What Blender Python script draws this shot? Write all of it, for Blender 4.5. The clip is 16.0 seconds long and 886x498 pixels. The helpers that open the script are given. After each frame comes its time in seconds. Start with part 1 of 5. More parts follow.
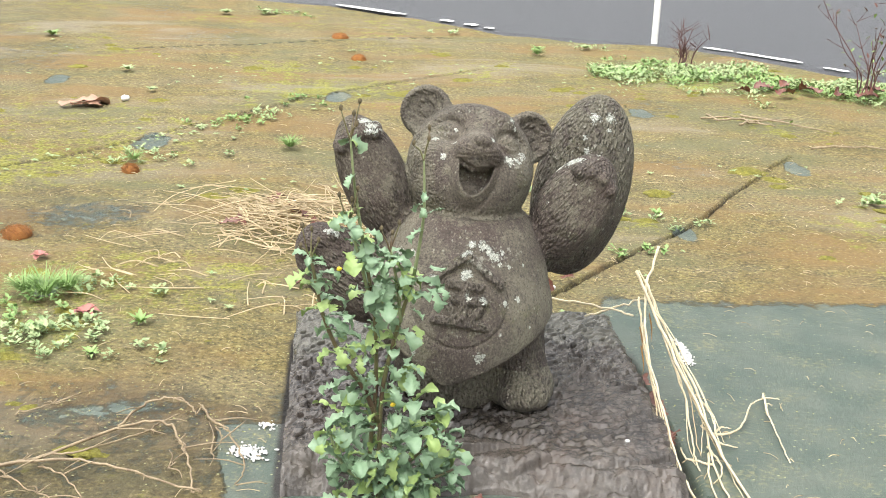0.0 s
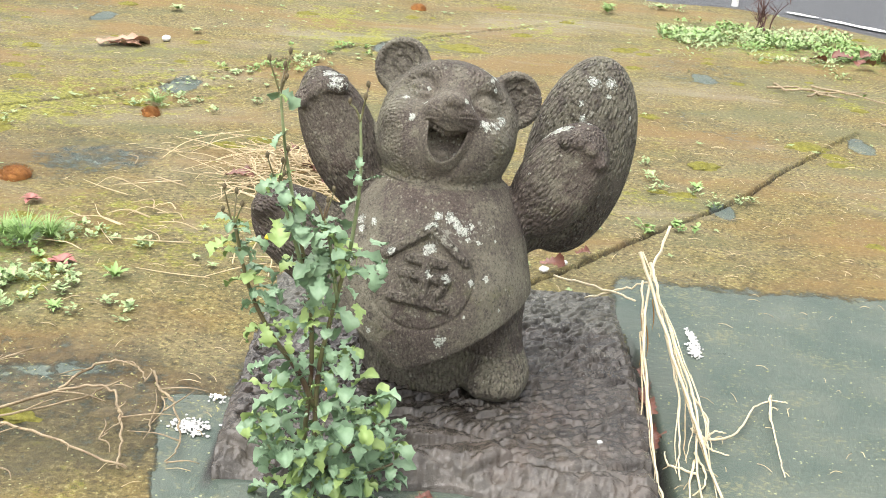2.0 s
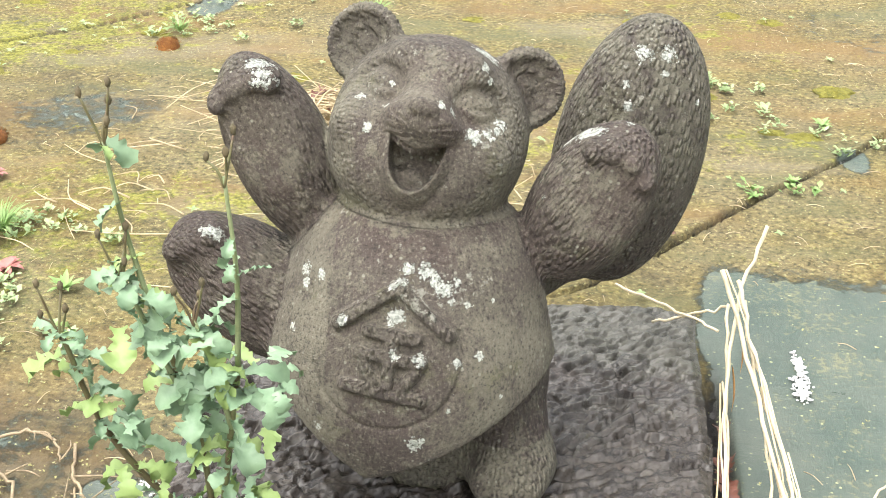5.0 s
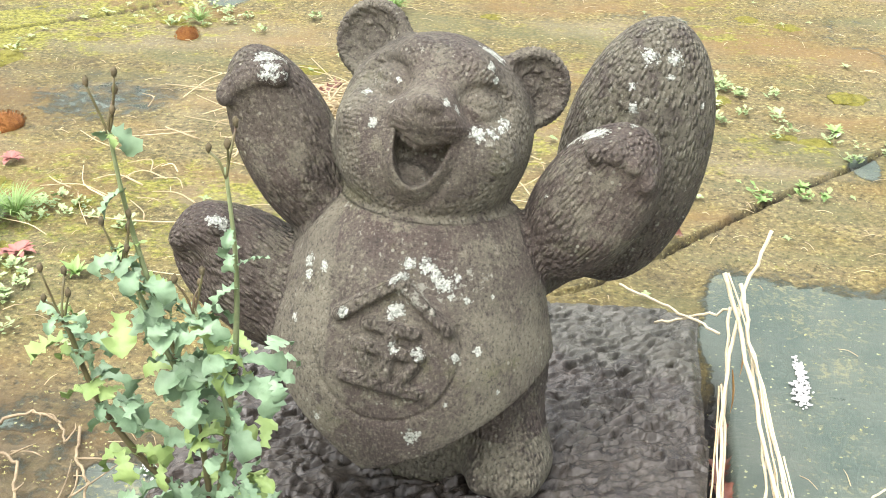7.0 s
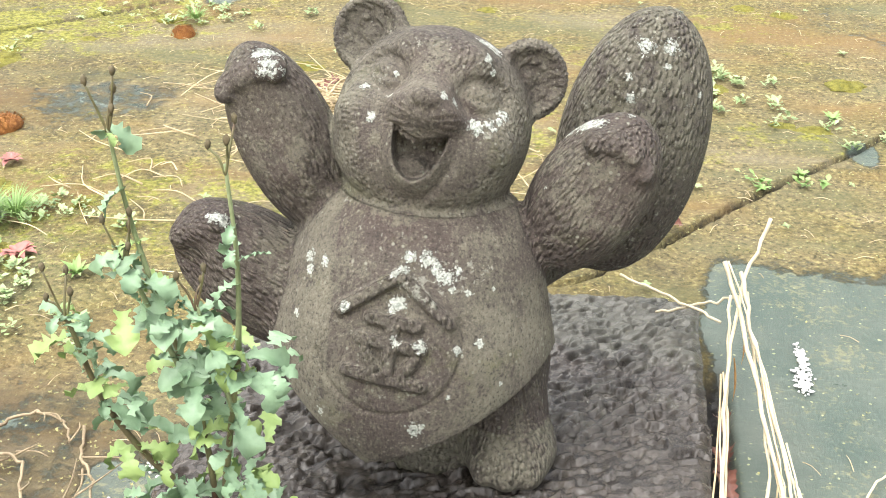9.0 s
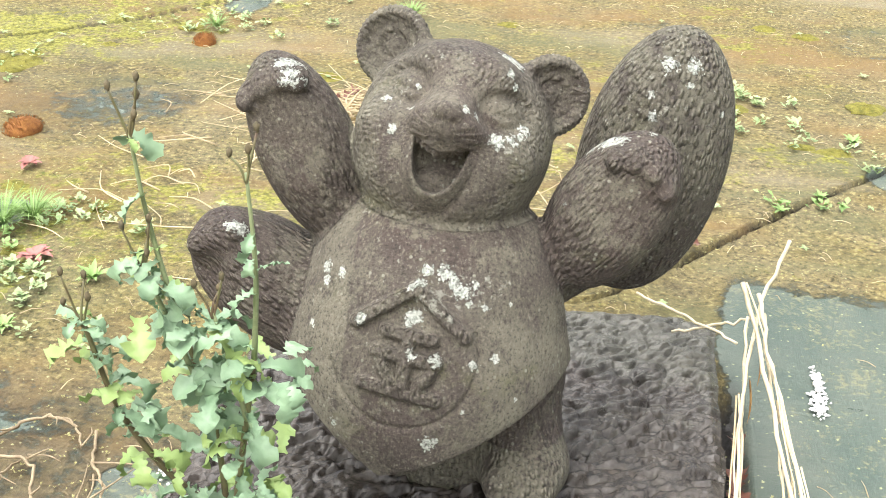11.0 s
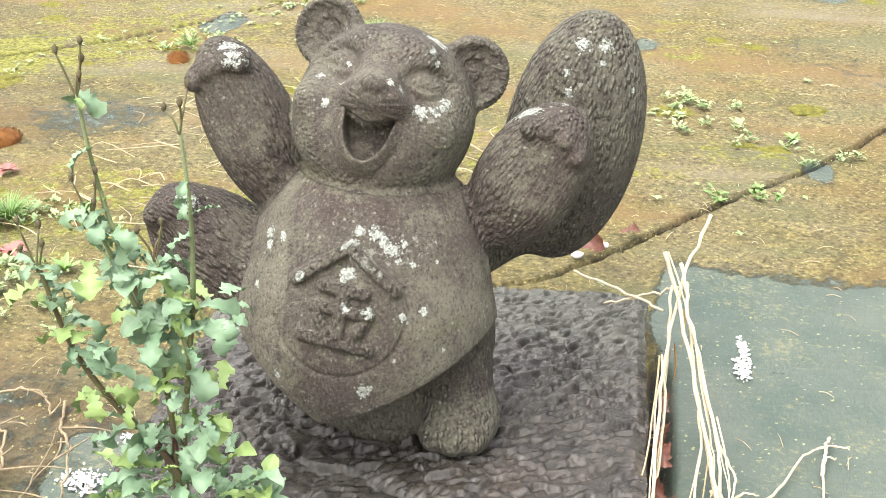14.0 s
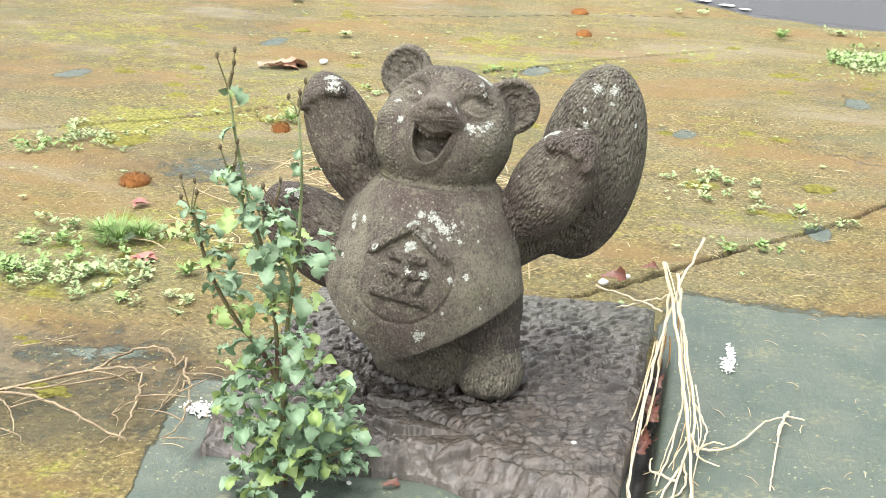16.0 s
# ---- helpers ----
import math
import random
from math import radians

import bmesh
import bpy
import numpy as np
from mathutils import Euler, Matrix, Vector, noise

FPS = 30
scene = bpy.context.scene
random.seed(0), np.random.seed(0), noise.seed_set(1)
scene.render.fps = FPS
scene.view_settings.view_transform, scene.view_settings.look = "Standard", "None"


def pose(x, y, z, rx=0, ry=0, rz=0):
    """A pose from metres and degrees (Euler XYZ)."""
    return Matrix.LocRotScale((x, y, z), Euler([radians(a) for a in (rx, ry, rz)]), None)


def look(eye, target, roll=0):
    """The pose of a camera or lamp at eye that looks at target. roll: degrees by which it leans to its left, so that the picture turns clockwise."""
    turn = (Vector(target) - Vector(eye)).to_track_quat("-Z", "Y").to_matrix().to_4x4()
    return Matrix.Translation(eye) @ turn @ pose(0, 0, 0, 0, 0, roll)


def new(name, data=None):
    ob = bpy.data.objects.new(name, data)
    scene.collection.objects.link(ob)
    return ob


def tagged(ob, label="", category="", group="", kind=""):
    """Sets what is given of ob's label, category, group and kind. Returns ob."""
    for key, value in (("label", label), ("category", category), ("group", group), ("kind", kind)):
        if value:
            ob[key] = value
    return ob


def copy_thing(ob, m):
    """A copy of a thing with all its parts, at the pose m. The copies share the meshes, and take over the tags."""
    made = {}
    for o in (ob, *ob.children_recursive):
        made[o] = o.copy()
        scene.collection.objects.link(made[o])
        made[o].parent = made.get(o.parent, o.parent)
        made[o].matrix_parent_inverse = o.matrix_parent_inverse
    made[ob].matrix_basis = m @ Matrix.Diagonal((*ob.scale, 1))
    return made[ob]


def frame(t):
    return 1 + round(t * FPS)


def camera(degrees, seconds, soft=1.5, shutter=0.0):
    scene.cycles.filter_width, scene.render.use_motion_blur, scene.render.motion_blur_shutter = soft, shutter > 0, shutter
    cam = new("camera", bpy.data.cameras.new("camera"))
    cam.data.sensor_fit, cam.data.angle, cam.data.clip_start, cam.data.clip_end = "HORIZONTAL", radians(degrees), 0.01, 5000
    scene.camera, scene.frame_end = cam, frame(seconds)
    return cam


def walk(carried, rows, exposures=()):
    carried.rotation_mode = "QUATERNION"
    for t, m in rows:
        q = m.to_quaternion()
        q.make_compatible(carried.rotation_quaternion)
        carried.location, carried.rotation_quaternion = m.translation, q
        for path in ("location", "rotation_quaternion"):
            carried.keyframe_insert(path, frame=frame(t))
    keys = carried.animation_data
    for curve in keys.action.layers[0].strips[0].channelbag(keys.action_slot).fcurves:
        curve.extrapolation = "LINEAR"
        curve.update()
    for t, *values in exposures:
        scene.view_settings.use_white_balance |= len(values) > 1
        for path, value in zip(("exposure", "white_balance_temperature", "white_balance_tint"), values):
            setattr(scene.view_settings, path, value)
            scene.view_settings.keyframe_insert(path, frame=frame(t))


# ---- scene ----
cam = camera(36.8, 16.0, soft=0.85)

PATH = [
    (0, (-0.241, -2.579, 1.319), (-0.098, -0.685, 0.695), 2.5),
    (0.5, (-0.241, -2.598, 1.312), (-0.156, -0.708, 0.666), 1.7),
    (1, (-0.13, -2.562, 1.303), (-0.031, -0.677, 0.642), 3.4),
    (1.5, (-0.007, -2.515, 1.301), (0.05, -0.63, 0.632), 3.2),
    (2, (0.033, -2.33, 1.283), (0.03, -0.456, 0.586), 4.2),
    (2.5, (0.07, -2.138, 1.288), (0.038, -0.268, 0.58), 1.6),
    (3, (0.185, -2.017, 1.269), (0.088, -0.193, 0.455), 2.4),
    (3.5, (0.285, -1.912, 1.263), (0.113, -0.116, 0.399), 1.4),
    (4, (0.286, -1.795, 1.267), (0.051, -0.036, 0.345), 1.2),
    (4.5, (0.25, -1.551, 1.276), (0.019, 0.221, 0.378), 0.3),
    (4.7, (0.244, -1.501, 1.276), (0.035, 0.274, 0.379), 0.3),
    (6.8, (0.26, -1.507, 1.288), (-0.004, 0.256, 0.381), 0.6),
    (7, (0.269, -1.516, 1.287), (0.03, 0.252, 0.382), 1.5),
    (7.5, (0.273, -1.526, 1.287), (0.03, 0.238, 0.376), 1.3),
    (8, (0.28, -1.532, 1.282), (0.06, 0.234, 0.37), 1.2),
    (8.5, (0.265, -1.536, 1.276), (0.015, 0.226, 0.365), 0.5),
    (9, (0.27, -1.521, 1.287), (0.031, 0.243, 0.375), 0.5),
    (9.2, (0.266, -1.501, 1.292), (0.038, 0.264, 0.381), 0.3),
    (11.5, (0.26, -1.518, 1.284), (-0.005, 0.252, 0.391), 1.8),
    (12, (0.254, -1.518, 1.284), (-0.035, 0.245, 0.385), 1.0),
    (12.5, (0.254, -1.525, 1.282), (-0.025, 0.243, 0.389), 0.4),
    (13, (0.262, -1.527, 1.278), (-0.004, 0.248, 0.395), 0.2),
    (13.5, (0.27, -1.546, 1.274), (0.037, 0.233, 0.391), 0.7),
    (14, (0.387, -1.698, 1.259), (0.128, 0.098, 0.419), 0.7),
    (14.5, (0.463, -1.901, 1.264), (0.153, -0.087, 0.481), 0.1),
    (15, (0.433, -2.118, 1.261), (0.096, -0.293, 0.516), 1.4),
    (15.5, (0.441, -2.29, 1.274), (0.083, -0.441, 0.602), 2.8),
    (16, (0.568, -2.369, 1.269), (0.178, -0.524, 0.604), 1.9),
]
walk(cam, [(t, look(eye, target, roll)) for t, eye, target, roll in PATH],
     [(0.0, 1.47), (2.5, 1.56), (4.5, 1.76), (7.0, 1.79), (13.5, 1.81), (16.0, 1.67)])

# ---- world and light: overcast, wet winter day ----
world = bpy.data.worlds.new("overcast_sky")
scene.world = world
world.use_nodes = True
wn = world.node_tree.nodes
wl = world.node_tree.links
sky = wn.new("ShaderNodeTexSky")
sky.sky_type = "NISHITA"
sky.sun_disc = False
sky.sun_elevation = radians(55)
sky.sun_rotation = radians(200)
sky.air_density, sky.dust_density, sky.ozone_density = 1.0, 6.0, 1.0
soften = wn.new("ShaderNodeHueSaturation")
soften.inputs["Saturation"].default_value = 0.25
wl.new(sky.outputs[0], soften.inputs["Color"])
wl.new(soften.outputs[0], wn["Background"].inputs[0])
wn["Background"].inputs[1].default_value = 0.105
sun = new("sun", bpy.data.lights.new("sun", "SUN"))
sun.data.energy = 1.5
sun.data.angle = radians(60)
sun.data.color = (1.0, 0.97, 0.92)
sun.matrix_world = look((-1.0, 1.6, 5.0), (0, 0, 0))


# ---- materials ----
class Nodes:
    """Short hand for building a node material."""

    def __init__(self, name):
        self.mat = bpy.data.materials.new(name)
        self.mat.use_nodes = True
        self.tree = self.mat.node_tree
        self.bsdf = self.tree.nodes["Principled BSDF"]
        self.coord = self.tree.nodes.new("ShaderNodeTexCoord").outputs["Object"]

    def put(self, socket, value):
        if isinstance(value, bpy.types.NodeSocket):
            self.tree.links.new(value, socket)
        elif isinstance(value, tuple) and len(value) == 3 and socket.type == "RGBA":
            socket.default_value = (*value, 1)
        else:
            socket.default_value = value

    def noise(self, scale, detail=6, rough=0.6, coord=None, distort=0.0):
        n = self.tree.nodes.new("ShaderNodeTexNoise")
        self.put(n.inputs["Vector"], coord or self.coord)
        n.inputs["Scale"].default_value, n.inputs["Detail"].default_value = scale, detail
        n.inputs["Roughness"].default_value, n.inputs["Distortion"].default_value = rough, distort
        return n.outputs["Fac"]

    def voronoi(self, scale, coord=None, out="Distance", feature="F1", rand=1.0):
        n = self.tree.nodes.new("ShaderNodeTexVoronoi")
        n.feature = feature
        self.put(n.inputs["Vector"], coord or self.coord)
        n.inputs["Scale"].default_value, n.inputs["Randomness"].default_value = scale, rand
        return n.outputs[out]

    def stretch(self, sx, sy, sz, coord=None):
        n = self.tree.nodes.new("ShaderNodeMapping")
        self.put(n.inputs["Vector"], coord or self.coord)
        n.inputs["Scale"].default_value = (sx, sy, sz)
        return n.outputs[0]

    def step(self, value, lo, hi, a=0.0, b=1.0):
        n = self.tree.nodes.new("ShaderNodeMapRange")
        self.put(n.inputs[0], value)
        for k, v in zip((1, 2, 3, 4), (lo, hi, a, b)):
            n.inputs[k].default_value = v
        return n.outputs[0]

    def calc(self, op, a, b=0.0):
        n = self.tree.nodes.new("ShaderNodeMath")
        n.operation = op
        self.put(n.inputs[0], a)
        self.put(n.inputs[1], b)
        return n.outputs[0]

    def mix(self, fac, a, b):
        n = self.tree.nodes.new("ShaderNodeMix")
        n.data_type = "RGBA"
        self.put(n.inputs[0], fac)
        self.put(n.inputs[6], a)
        self.put(n.inputs[7], b)
        return n.outputs[2]

    def attr(self, name):
        n = self.tree.nodes.new("ShaderNodeAttribute")
        n.attribute_name = name
        return n.outputs["Fac"]

    def vec(self, name):
        n = self.tree.nodes.new("ShaderNodeAttribute")
        n.attribute_name = name
        return n.outputs["Vector"]

    def island(self):
        return self.tree.nodes.new("ShaderNodeNewGeometry").outputs["Random Per Island"]

    def bump(self, height, strength, dist, under=None):
        n = self.tree.nodes.new("ShaderNodeBump")
        self.put(n.inputs["Height"], height)
        n.inputs["Strength"].default_value, n.inputs["Distance"].default_value = strength, dist
        if under is not None:
            self.put(n.inputs["Normal"], under)
        return n.outputs[0]

    def done(self, color, rough=0.7, normal=None, **more):
        self.put(self.bsdf.inputs["Base Color"], color)
        self.put(self.bsdf.inputs["Roughness"], rough)
        if normal is not None:
            self.put(self.bsdf.inputs["Normal"], normal)
        for k, v in more.items():
            self.put(self.bsdf.inputs[k.replace("_", " ")], v)
        return self.mat


def statue_stone():
    n = Nodes("weathered_andesite")
    big = n.noise(5, 6, 0.62)
    mid = n.noise(26, 8, 0.72)
    fine = n.noise(210, 5, 0.75)
    fur, film = n.attr("fur"), n.attr("film")
    c = n.mix(n.step(big, 0.40, 0.60), (0.098, 0.077, 0.066), (0.135, 0.121, 0.092))
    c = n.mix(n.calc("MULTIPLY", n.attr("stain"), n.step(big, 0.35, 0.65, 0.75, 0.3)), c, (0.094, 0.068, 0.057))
    # grey-green film of algae and crust
    c = n.mix(n.calc("MULTIPLY", film, n.step(mid, 0.38, 0.56, 0.1, 0.9)), c, (0.250, 0.240, 0.175))
    c = n.mix(n.step(n.noise(11, 9, 0.78), 0.52, 0.58, 0, 0.65), c, (0.225, 0.208, 0.155))
    c = n.mix(n.step(n.noise(9, 8, 0.75, n.stretch(1.4, 1.4, 0.7)), 0.45, 0.36, 0, 0.6), c, (0.045, 0.035, 0.030))
    c = n.mix(n.step(mid, 0.53, 0.66, 0, 0.45), c, (0.23, 0.215, 0.165))
    c = n.mix(n.step(mid, 0.45, 0.34, 0, 0.5), c, (0.040, 0.031, 0.027))
    c = n.mix(n.step(n.noise(8, 8, 0.75), 0.56, 0.66, 0, 0.45), c, (0.140, 0.145, 0.055))
    c = n.mix(n.step(fine, 0.54, 0.64, 0, 0.62), c, (0.29, 0.265, 0.205))
    c = n.mix(n.step(fine, 0.46, 0.38, 0, 0.75), c, (0.026, 0.020, 0.018))
    # short chisel strokes that follow the forms
    wander = n.tree.nodes.new("ShaderNodeVectorMath")
    wander.operation = "MULTIPLY_ADD"
    jitter = n.tree.nodes.new("ShaderNodeTexNoise")
    n.put(jitter.inputs["Vector"], n.coord)
    jitter.inputs["Scale"].default_value = 40
    n.put(wander.inputs[0], jitter.outputs["Color"])
    wander.inputs[1].default_value = (0.006, 0.006, 0.006)
    n.put(wander.inputs[2], n.vec("grain"))
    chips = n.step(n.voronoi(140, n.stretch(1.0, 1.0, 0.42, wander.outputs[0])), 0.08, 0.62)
    # strokes are darker in their grooves and paler on their crests
    in_grooves = n.calc("MULTIPLY", n.step(chips, 0.30, 0.75), n.calc("MULTIPLY", fur, 0.36))
    c = n.mix(in_grooves, c, (0.028, 0.021, 0.018))
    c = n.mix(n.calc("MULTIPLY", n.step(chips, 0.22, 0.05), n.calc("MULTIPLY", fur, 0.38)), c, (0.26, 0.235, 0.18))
    dots = n.calc("MULTIPLY", n.step(n.voronoi(75), 0.22, 0.14), n.step(n.noise(16, 4, 0.6), 0.52, 0.60))
    c = n.mix(n.calc("MULTIPLY", dots, 0.7), c, (0.36, 0.36, 0.29))
    # pale speckled crust
    speck = n.step(n.calc("ADD", n.attr("speck"), n.step(n.noise(75, 6, 0.72), 0.3, 0.7, -0.62, 0.62)), 0.62, 0.72)
    c = n.mix(n.calc("MULTIPLY", speck, 0.7), c, n.mix(n.step(fine, 0.4, 0.6), (0.23, 0.23, 0.185), (0.42, 0.42, 0.36)))
    # pale crusty lichen round the colonies given on the surface
    lace = n.calc("ADD", n.step(n.noise(120, 6, 0.8), 0.3, 0.7, -0.55, 0.55), n.step(n.voronoi(230), 0.0, 0.7, 0.18, -0.3))
    ragged = n.calc("ADD", n.attr("lichen"), lace)
    crust = n.step(ragged, 0.50, 0.60)
    c = n.mix(crust, c, n.mix(n.step(n.noise(300, 3, 0.6), 0.38, 0.6), (0.30, 0.33, 0.28), (0.68, 0.70, 0.64)))
    h = n.calc("MULTIPLY", chips, n.calc("MULTIPLY", fur, -1.25))
    h = n.calc("ADD", h, n.calc("MULTIPLY", fine, 0.6))
    h = n.calc("ADD", h, n.calc("MULTIPLY", mid, 1.0))
    h = n.calc("ADD", h, n.calc("MULTIPLY", crust, 0.6))
    return n.done(c, n.step(mid, 0.3, 0.7, 0.6, 0.85), n.bump(h, 1.0, 0.009))


def slab_stone():
    n = Nodes("wet_hewn_stone")
    mid = n.noise(14, 6, 0.65)
    fine = n.noise(150, 5, 0.75)
    c = n.mix(n.step(mid, 0.38, 0.62), (0.034, 0.028, 0.022), (0.076, 0.065, 0.052))
    c = n.mix(n.step(fine, 0.54, 0.7, 0, 0.55), c, (0.125, 0.108, 0.092))
    c = n.mix(n.step(n.noise(7, 6, 0.65), 0.54, 0.66, 0, 0.5), c, (0.070, 0.050, 0.040))
    moss = n.step(n.calc("ADD", n.attr("film"), n.step(n.noise(18, 7, 0.72), 0.3, 0.7, -0.4, 0.4)), 0.4, 0.75)
    c = n.mix(n.calc("MULTIPLY", moss, 0.55), c, (0.105, 0.108, 0.080))
    # shade painted into the colour of chisel cuts and flake seams
    recess_shade = n.attr("pit_shade")
    c = n.mix(n.calc("MULTIPLY", recess_shade, 0.6), c, (0.014, 0.011, 0.010))
    h = n.calc("ADD", n.calc("MULTIPLY", fine, 0.6), n.calc("MULTIPLY", n.noise(48, 7, 0.72), 2.2))
    rough = n.calc("ADD", n.step(mid, 0.35, 0.65, 0.10, 0.28), n.calc("MULTIPLY", moss, 0.10))
    return n.done(c, rough, n.bump(h, 0.55, 0.005), Coat_Weight=0.4, Coat_Roughness=0.10)


def ground_mat():
    n = Nodes("mossy_wet_paving")
    moss, bare, grn = n.attr("moss"), n.attr("bare"), n.attr("green")
    big = n.noise(2.2, 6, 0.65)
    mid = n.noise(12, 8, 0.75)
    fine = n.noise(75, 6, 0.72)
    soil = n.mix(n.step(mid, 0.38, 0.62), (0.104, 0.082, 0.027), (0.240, 0.192, 0.064))
    soil = n.mix(n.step(big, 0.46, 0.58, 0, 0.75), soil, (0.205, 0.170, 0.088))
    soil = n.mix(n.step(n.noise(38, 7, 0.7), 0.47, 0.36, 0, 0.6), soil, (0.082, 0.062, 0.022))
    soil = n.mix(n.step(fine, 0.53, 0.63, 0, 0.8), soil, (0.40, 0.345, 0.15))
    soil = n.mix(n.step(fine, 0.47, 0.38, 0, 0.85), soil, (0.042, 0.040, 0.014))
    tone = n.noise(1.7, 5, 0.6, n.stretch(0.6, 1.3, 1.0))
    soil = n.mix(n.step(tone, 0.50, 0.60, 0, 0.65), soil, (0.225, 0.136, 0.045))
    soil = n.mix(n.step(tone, 0.46, 0.38, 0, 0.55), soil, (0.125, 0.132, 0.058))
    # pale wet sheen painted into the soil colour, smoother there as well
    sheen = n.step(n.noise(1.1, 6, 0.6, n.stretch(0.7, 1.6, 1.0), 0.5), 0.54, 0.64)
    soil = n.mix(n.calc("MULTIPLY", sheen, 0.55), soil, (0.185, 0.158, 0.098))
    m = n.step(n.calc("ADD", moss, n.step(mid, 0.3, 0.7, -0.45, 0.45)), 0.5, 0.7)
    lush = n.mix(n.step(fine, 0.4, 0.6), (0.110, 0.112, 0.015), (0.325, 0.315, 0.060))
    c = n.mix(m, soil, lush)
    conc = n.mix(n.step(n.noise(4, 6, 0.7), 0.38, 0.62), (0.052, 0.078, 0.062), (0.092, 0.112, 0.088))
    grit = n.calc("ADD", fine, n.step(n.noise(5, 5, 0.7), 0.3, 0.7, -0.16, 0.16))
    conc = n.mix(n.step(grit, 0.57, 0.68, 0, 0.55), conc, (0.26, 0.245, 0.12))
    soil_wet = n.step(n.noise(3.3, 7, 0.7), 0.52, 0.66, 0, 0.3)
    c = n.mix(soil_wet, c, (0.085, 0.068, 0.034))
    damp = n.step(n.calc("ADD", n.attr("damp"), n.step(n.noise(7, 7, 0.7), 0.3, 0.7, -0.35, 0.35)), 0.3, 0.8)
    c = n.mix(n.calc("MULTIPLY", damp, 0.55), c, (0.070, 0.058, 0.036))
    b = n.step(n.calc("ADD", bare, n.step(n.noise(22, 8, 0.72), 0.3, 0.7, -0.34, 0.34)), 0.40, 0.66)
    c = n.mix(b, c, conc)
    # near black in cracks and gaps: wet dirt, with their shade painted in
    c = n.mix(n.attr("gap_dirt_shade"), c, (0.010, 0.008, 0.006))
    c = n.mix(n.calc("MULTIPLY", grn, n.step(n.noise(28, 6, 0.7), 0.45, 0.6)), c, (0.17, 0.24, 0.05))
    # pale flecks scattered all over
    fleck = n.calc("MULTIPLY", n.step(n.calc("ADD", n.voronoi(55), n.step(n.noise(160, 3, 0.6), 0.3, 0.7, -0.08, 0.08)), 0.15, 0.10), n.step(n.noise(9, 4, 0.6), 0.44, 0.52))
    c = n.mix(n.calc("MULTIPLY", fleck, 0.7), c, (0.46, 0.47, 0.24))
    h = n.calc("ADD", n.calc("MULTIPLY", fine, 1.3), n.calc("MULTIPLY", mid, 1.4))
    h = n.calc("MULTIPLY", h, n.step(b, 0, 1, 1.0, 0.2))
    h = n.calc("MULTIPLY", h, n.step(sheen, 0, 1, 1.0, 0.5))
    rough = n.calc("SUBTRACT", n.step(mid, 0.3, 0.7, 0.72, 0.9), n.calc("MULTIPLY", b, 0.45))
    rough = n.calc("SUBTRACT", rough, n.calc("MULTIPLY", sheen, 0.25))
    return n.done(c, rough, n.bump(h, 0.9, 0.011))


def plain(name, a, b, scale, rough=0.7, bump=0.3, dist=0.003, vary=0.0, stretch=None):
    """Two-tone grained material; vary mixes in a per-object shift."""
    n = Nodes(name)
    co = n.stretch(*stretch) if stretch else n.coord
    f = n.noise(scale, 6, 0.65, co)
    c = n.mix(n.step(f, 0.3, 0.7), a, b)
    c = n.mix(n.step(n.noise(scale * 6, 4, 0.7, co), 0.5, 0.75, 0, 0.5), c, tuple(min(1.0, v * 1.5) for v in b))
    if vary:
        c = n.mix(n.calc("MULTIPLY", n.island(), vary), c, tuple(v * 0.55 for v in a))
    return n.done(c, rough, n.bump(n.noise(scale * 5, 5, 0.7, co), bump, dist))


def leaf_mat(name, a, b, dark, rough=0.5):
    n = Nodes(name)
    c = n.mix(n.island(), a, b)
    c = n.mix(n.step(n.noise(45, 4, 0.6), 0.4, 0.7, 0, 0.45), c, dark)
    n.put(n.bsdf.inputs["Subsurface Weight"], 0.0)
    return n.done(c, rough, n.bump(n.noise(120, 3, 0.6), 0.35, 0.002))


M_STATUE = statue_stone()
M_SLAB = slab_stone()
M_GROUND = ground_mat()
M_ROAD = plain("wet_asphalt", (0.042, 0.044, 0.049), (0.092, 0.096, 0.103), 42, 0.42, 1.0, 0.008)


# ---- building helpers ----
def thing_mesh(name, verts, faces, mat, smooth=True):
    me = bpy.data.meshes.new(name)
    me.from_pydata([tuple(map(float, v)) for v in verts], [], [tuple(map(int, f)) for f in faces])
    me.materials.append(mat)
    if smooth:
        me.polygons.foreach_set("use_smooth", [True] * len(me.polygons))
    me.update()
    return me


def fields(shape, seed, cells, octaves=1, gain=0.5):
    """Smooth value noise on a grid of that shape, with about `cells` cells along each axis, in -1..1."""
    rng = np.random.default_rng(seed)
    out = np.zeros(shape)
    amp, total = 1.0, 0.0
    for o in range(octaves):
        k = [max(2, int(c * 2 ** o)) for c in cells]
        g = rng.uniform(-1, 1, [v + 2 for v in k])
        for ax, (nn, kk) in enumerate(zip(shape, k)):
            p = np.linspace(0, kk, nn)
            i = np.minimum(p.astype(int), kk)
            w = p - i
            w = w * w * (3 - 2 * w)
            w = w.reshape([-1 if a == ax else 1 for a in range(g.ndim)])
            g = np.take(g, i, ax) * (1 - w) + np.take(g, i + 1, ax) * w
        out += amp * g
        total += amp
        amp *= gain
    return out / total


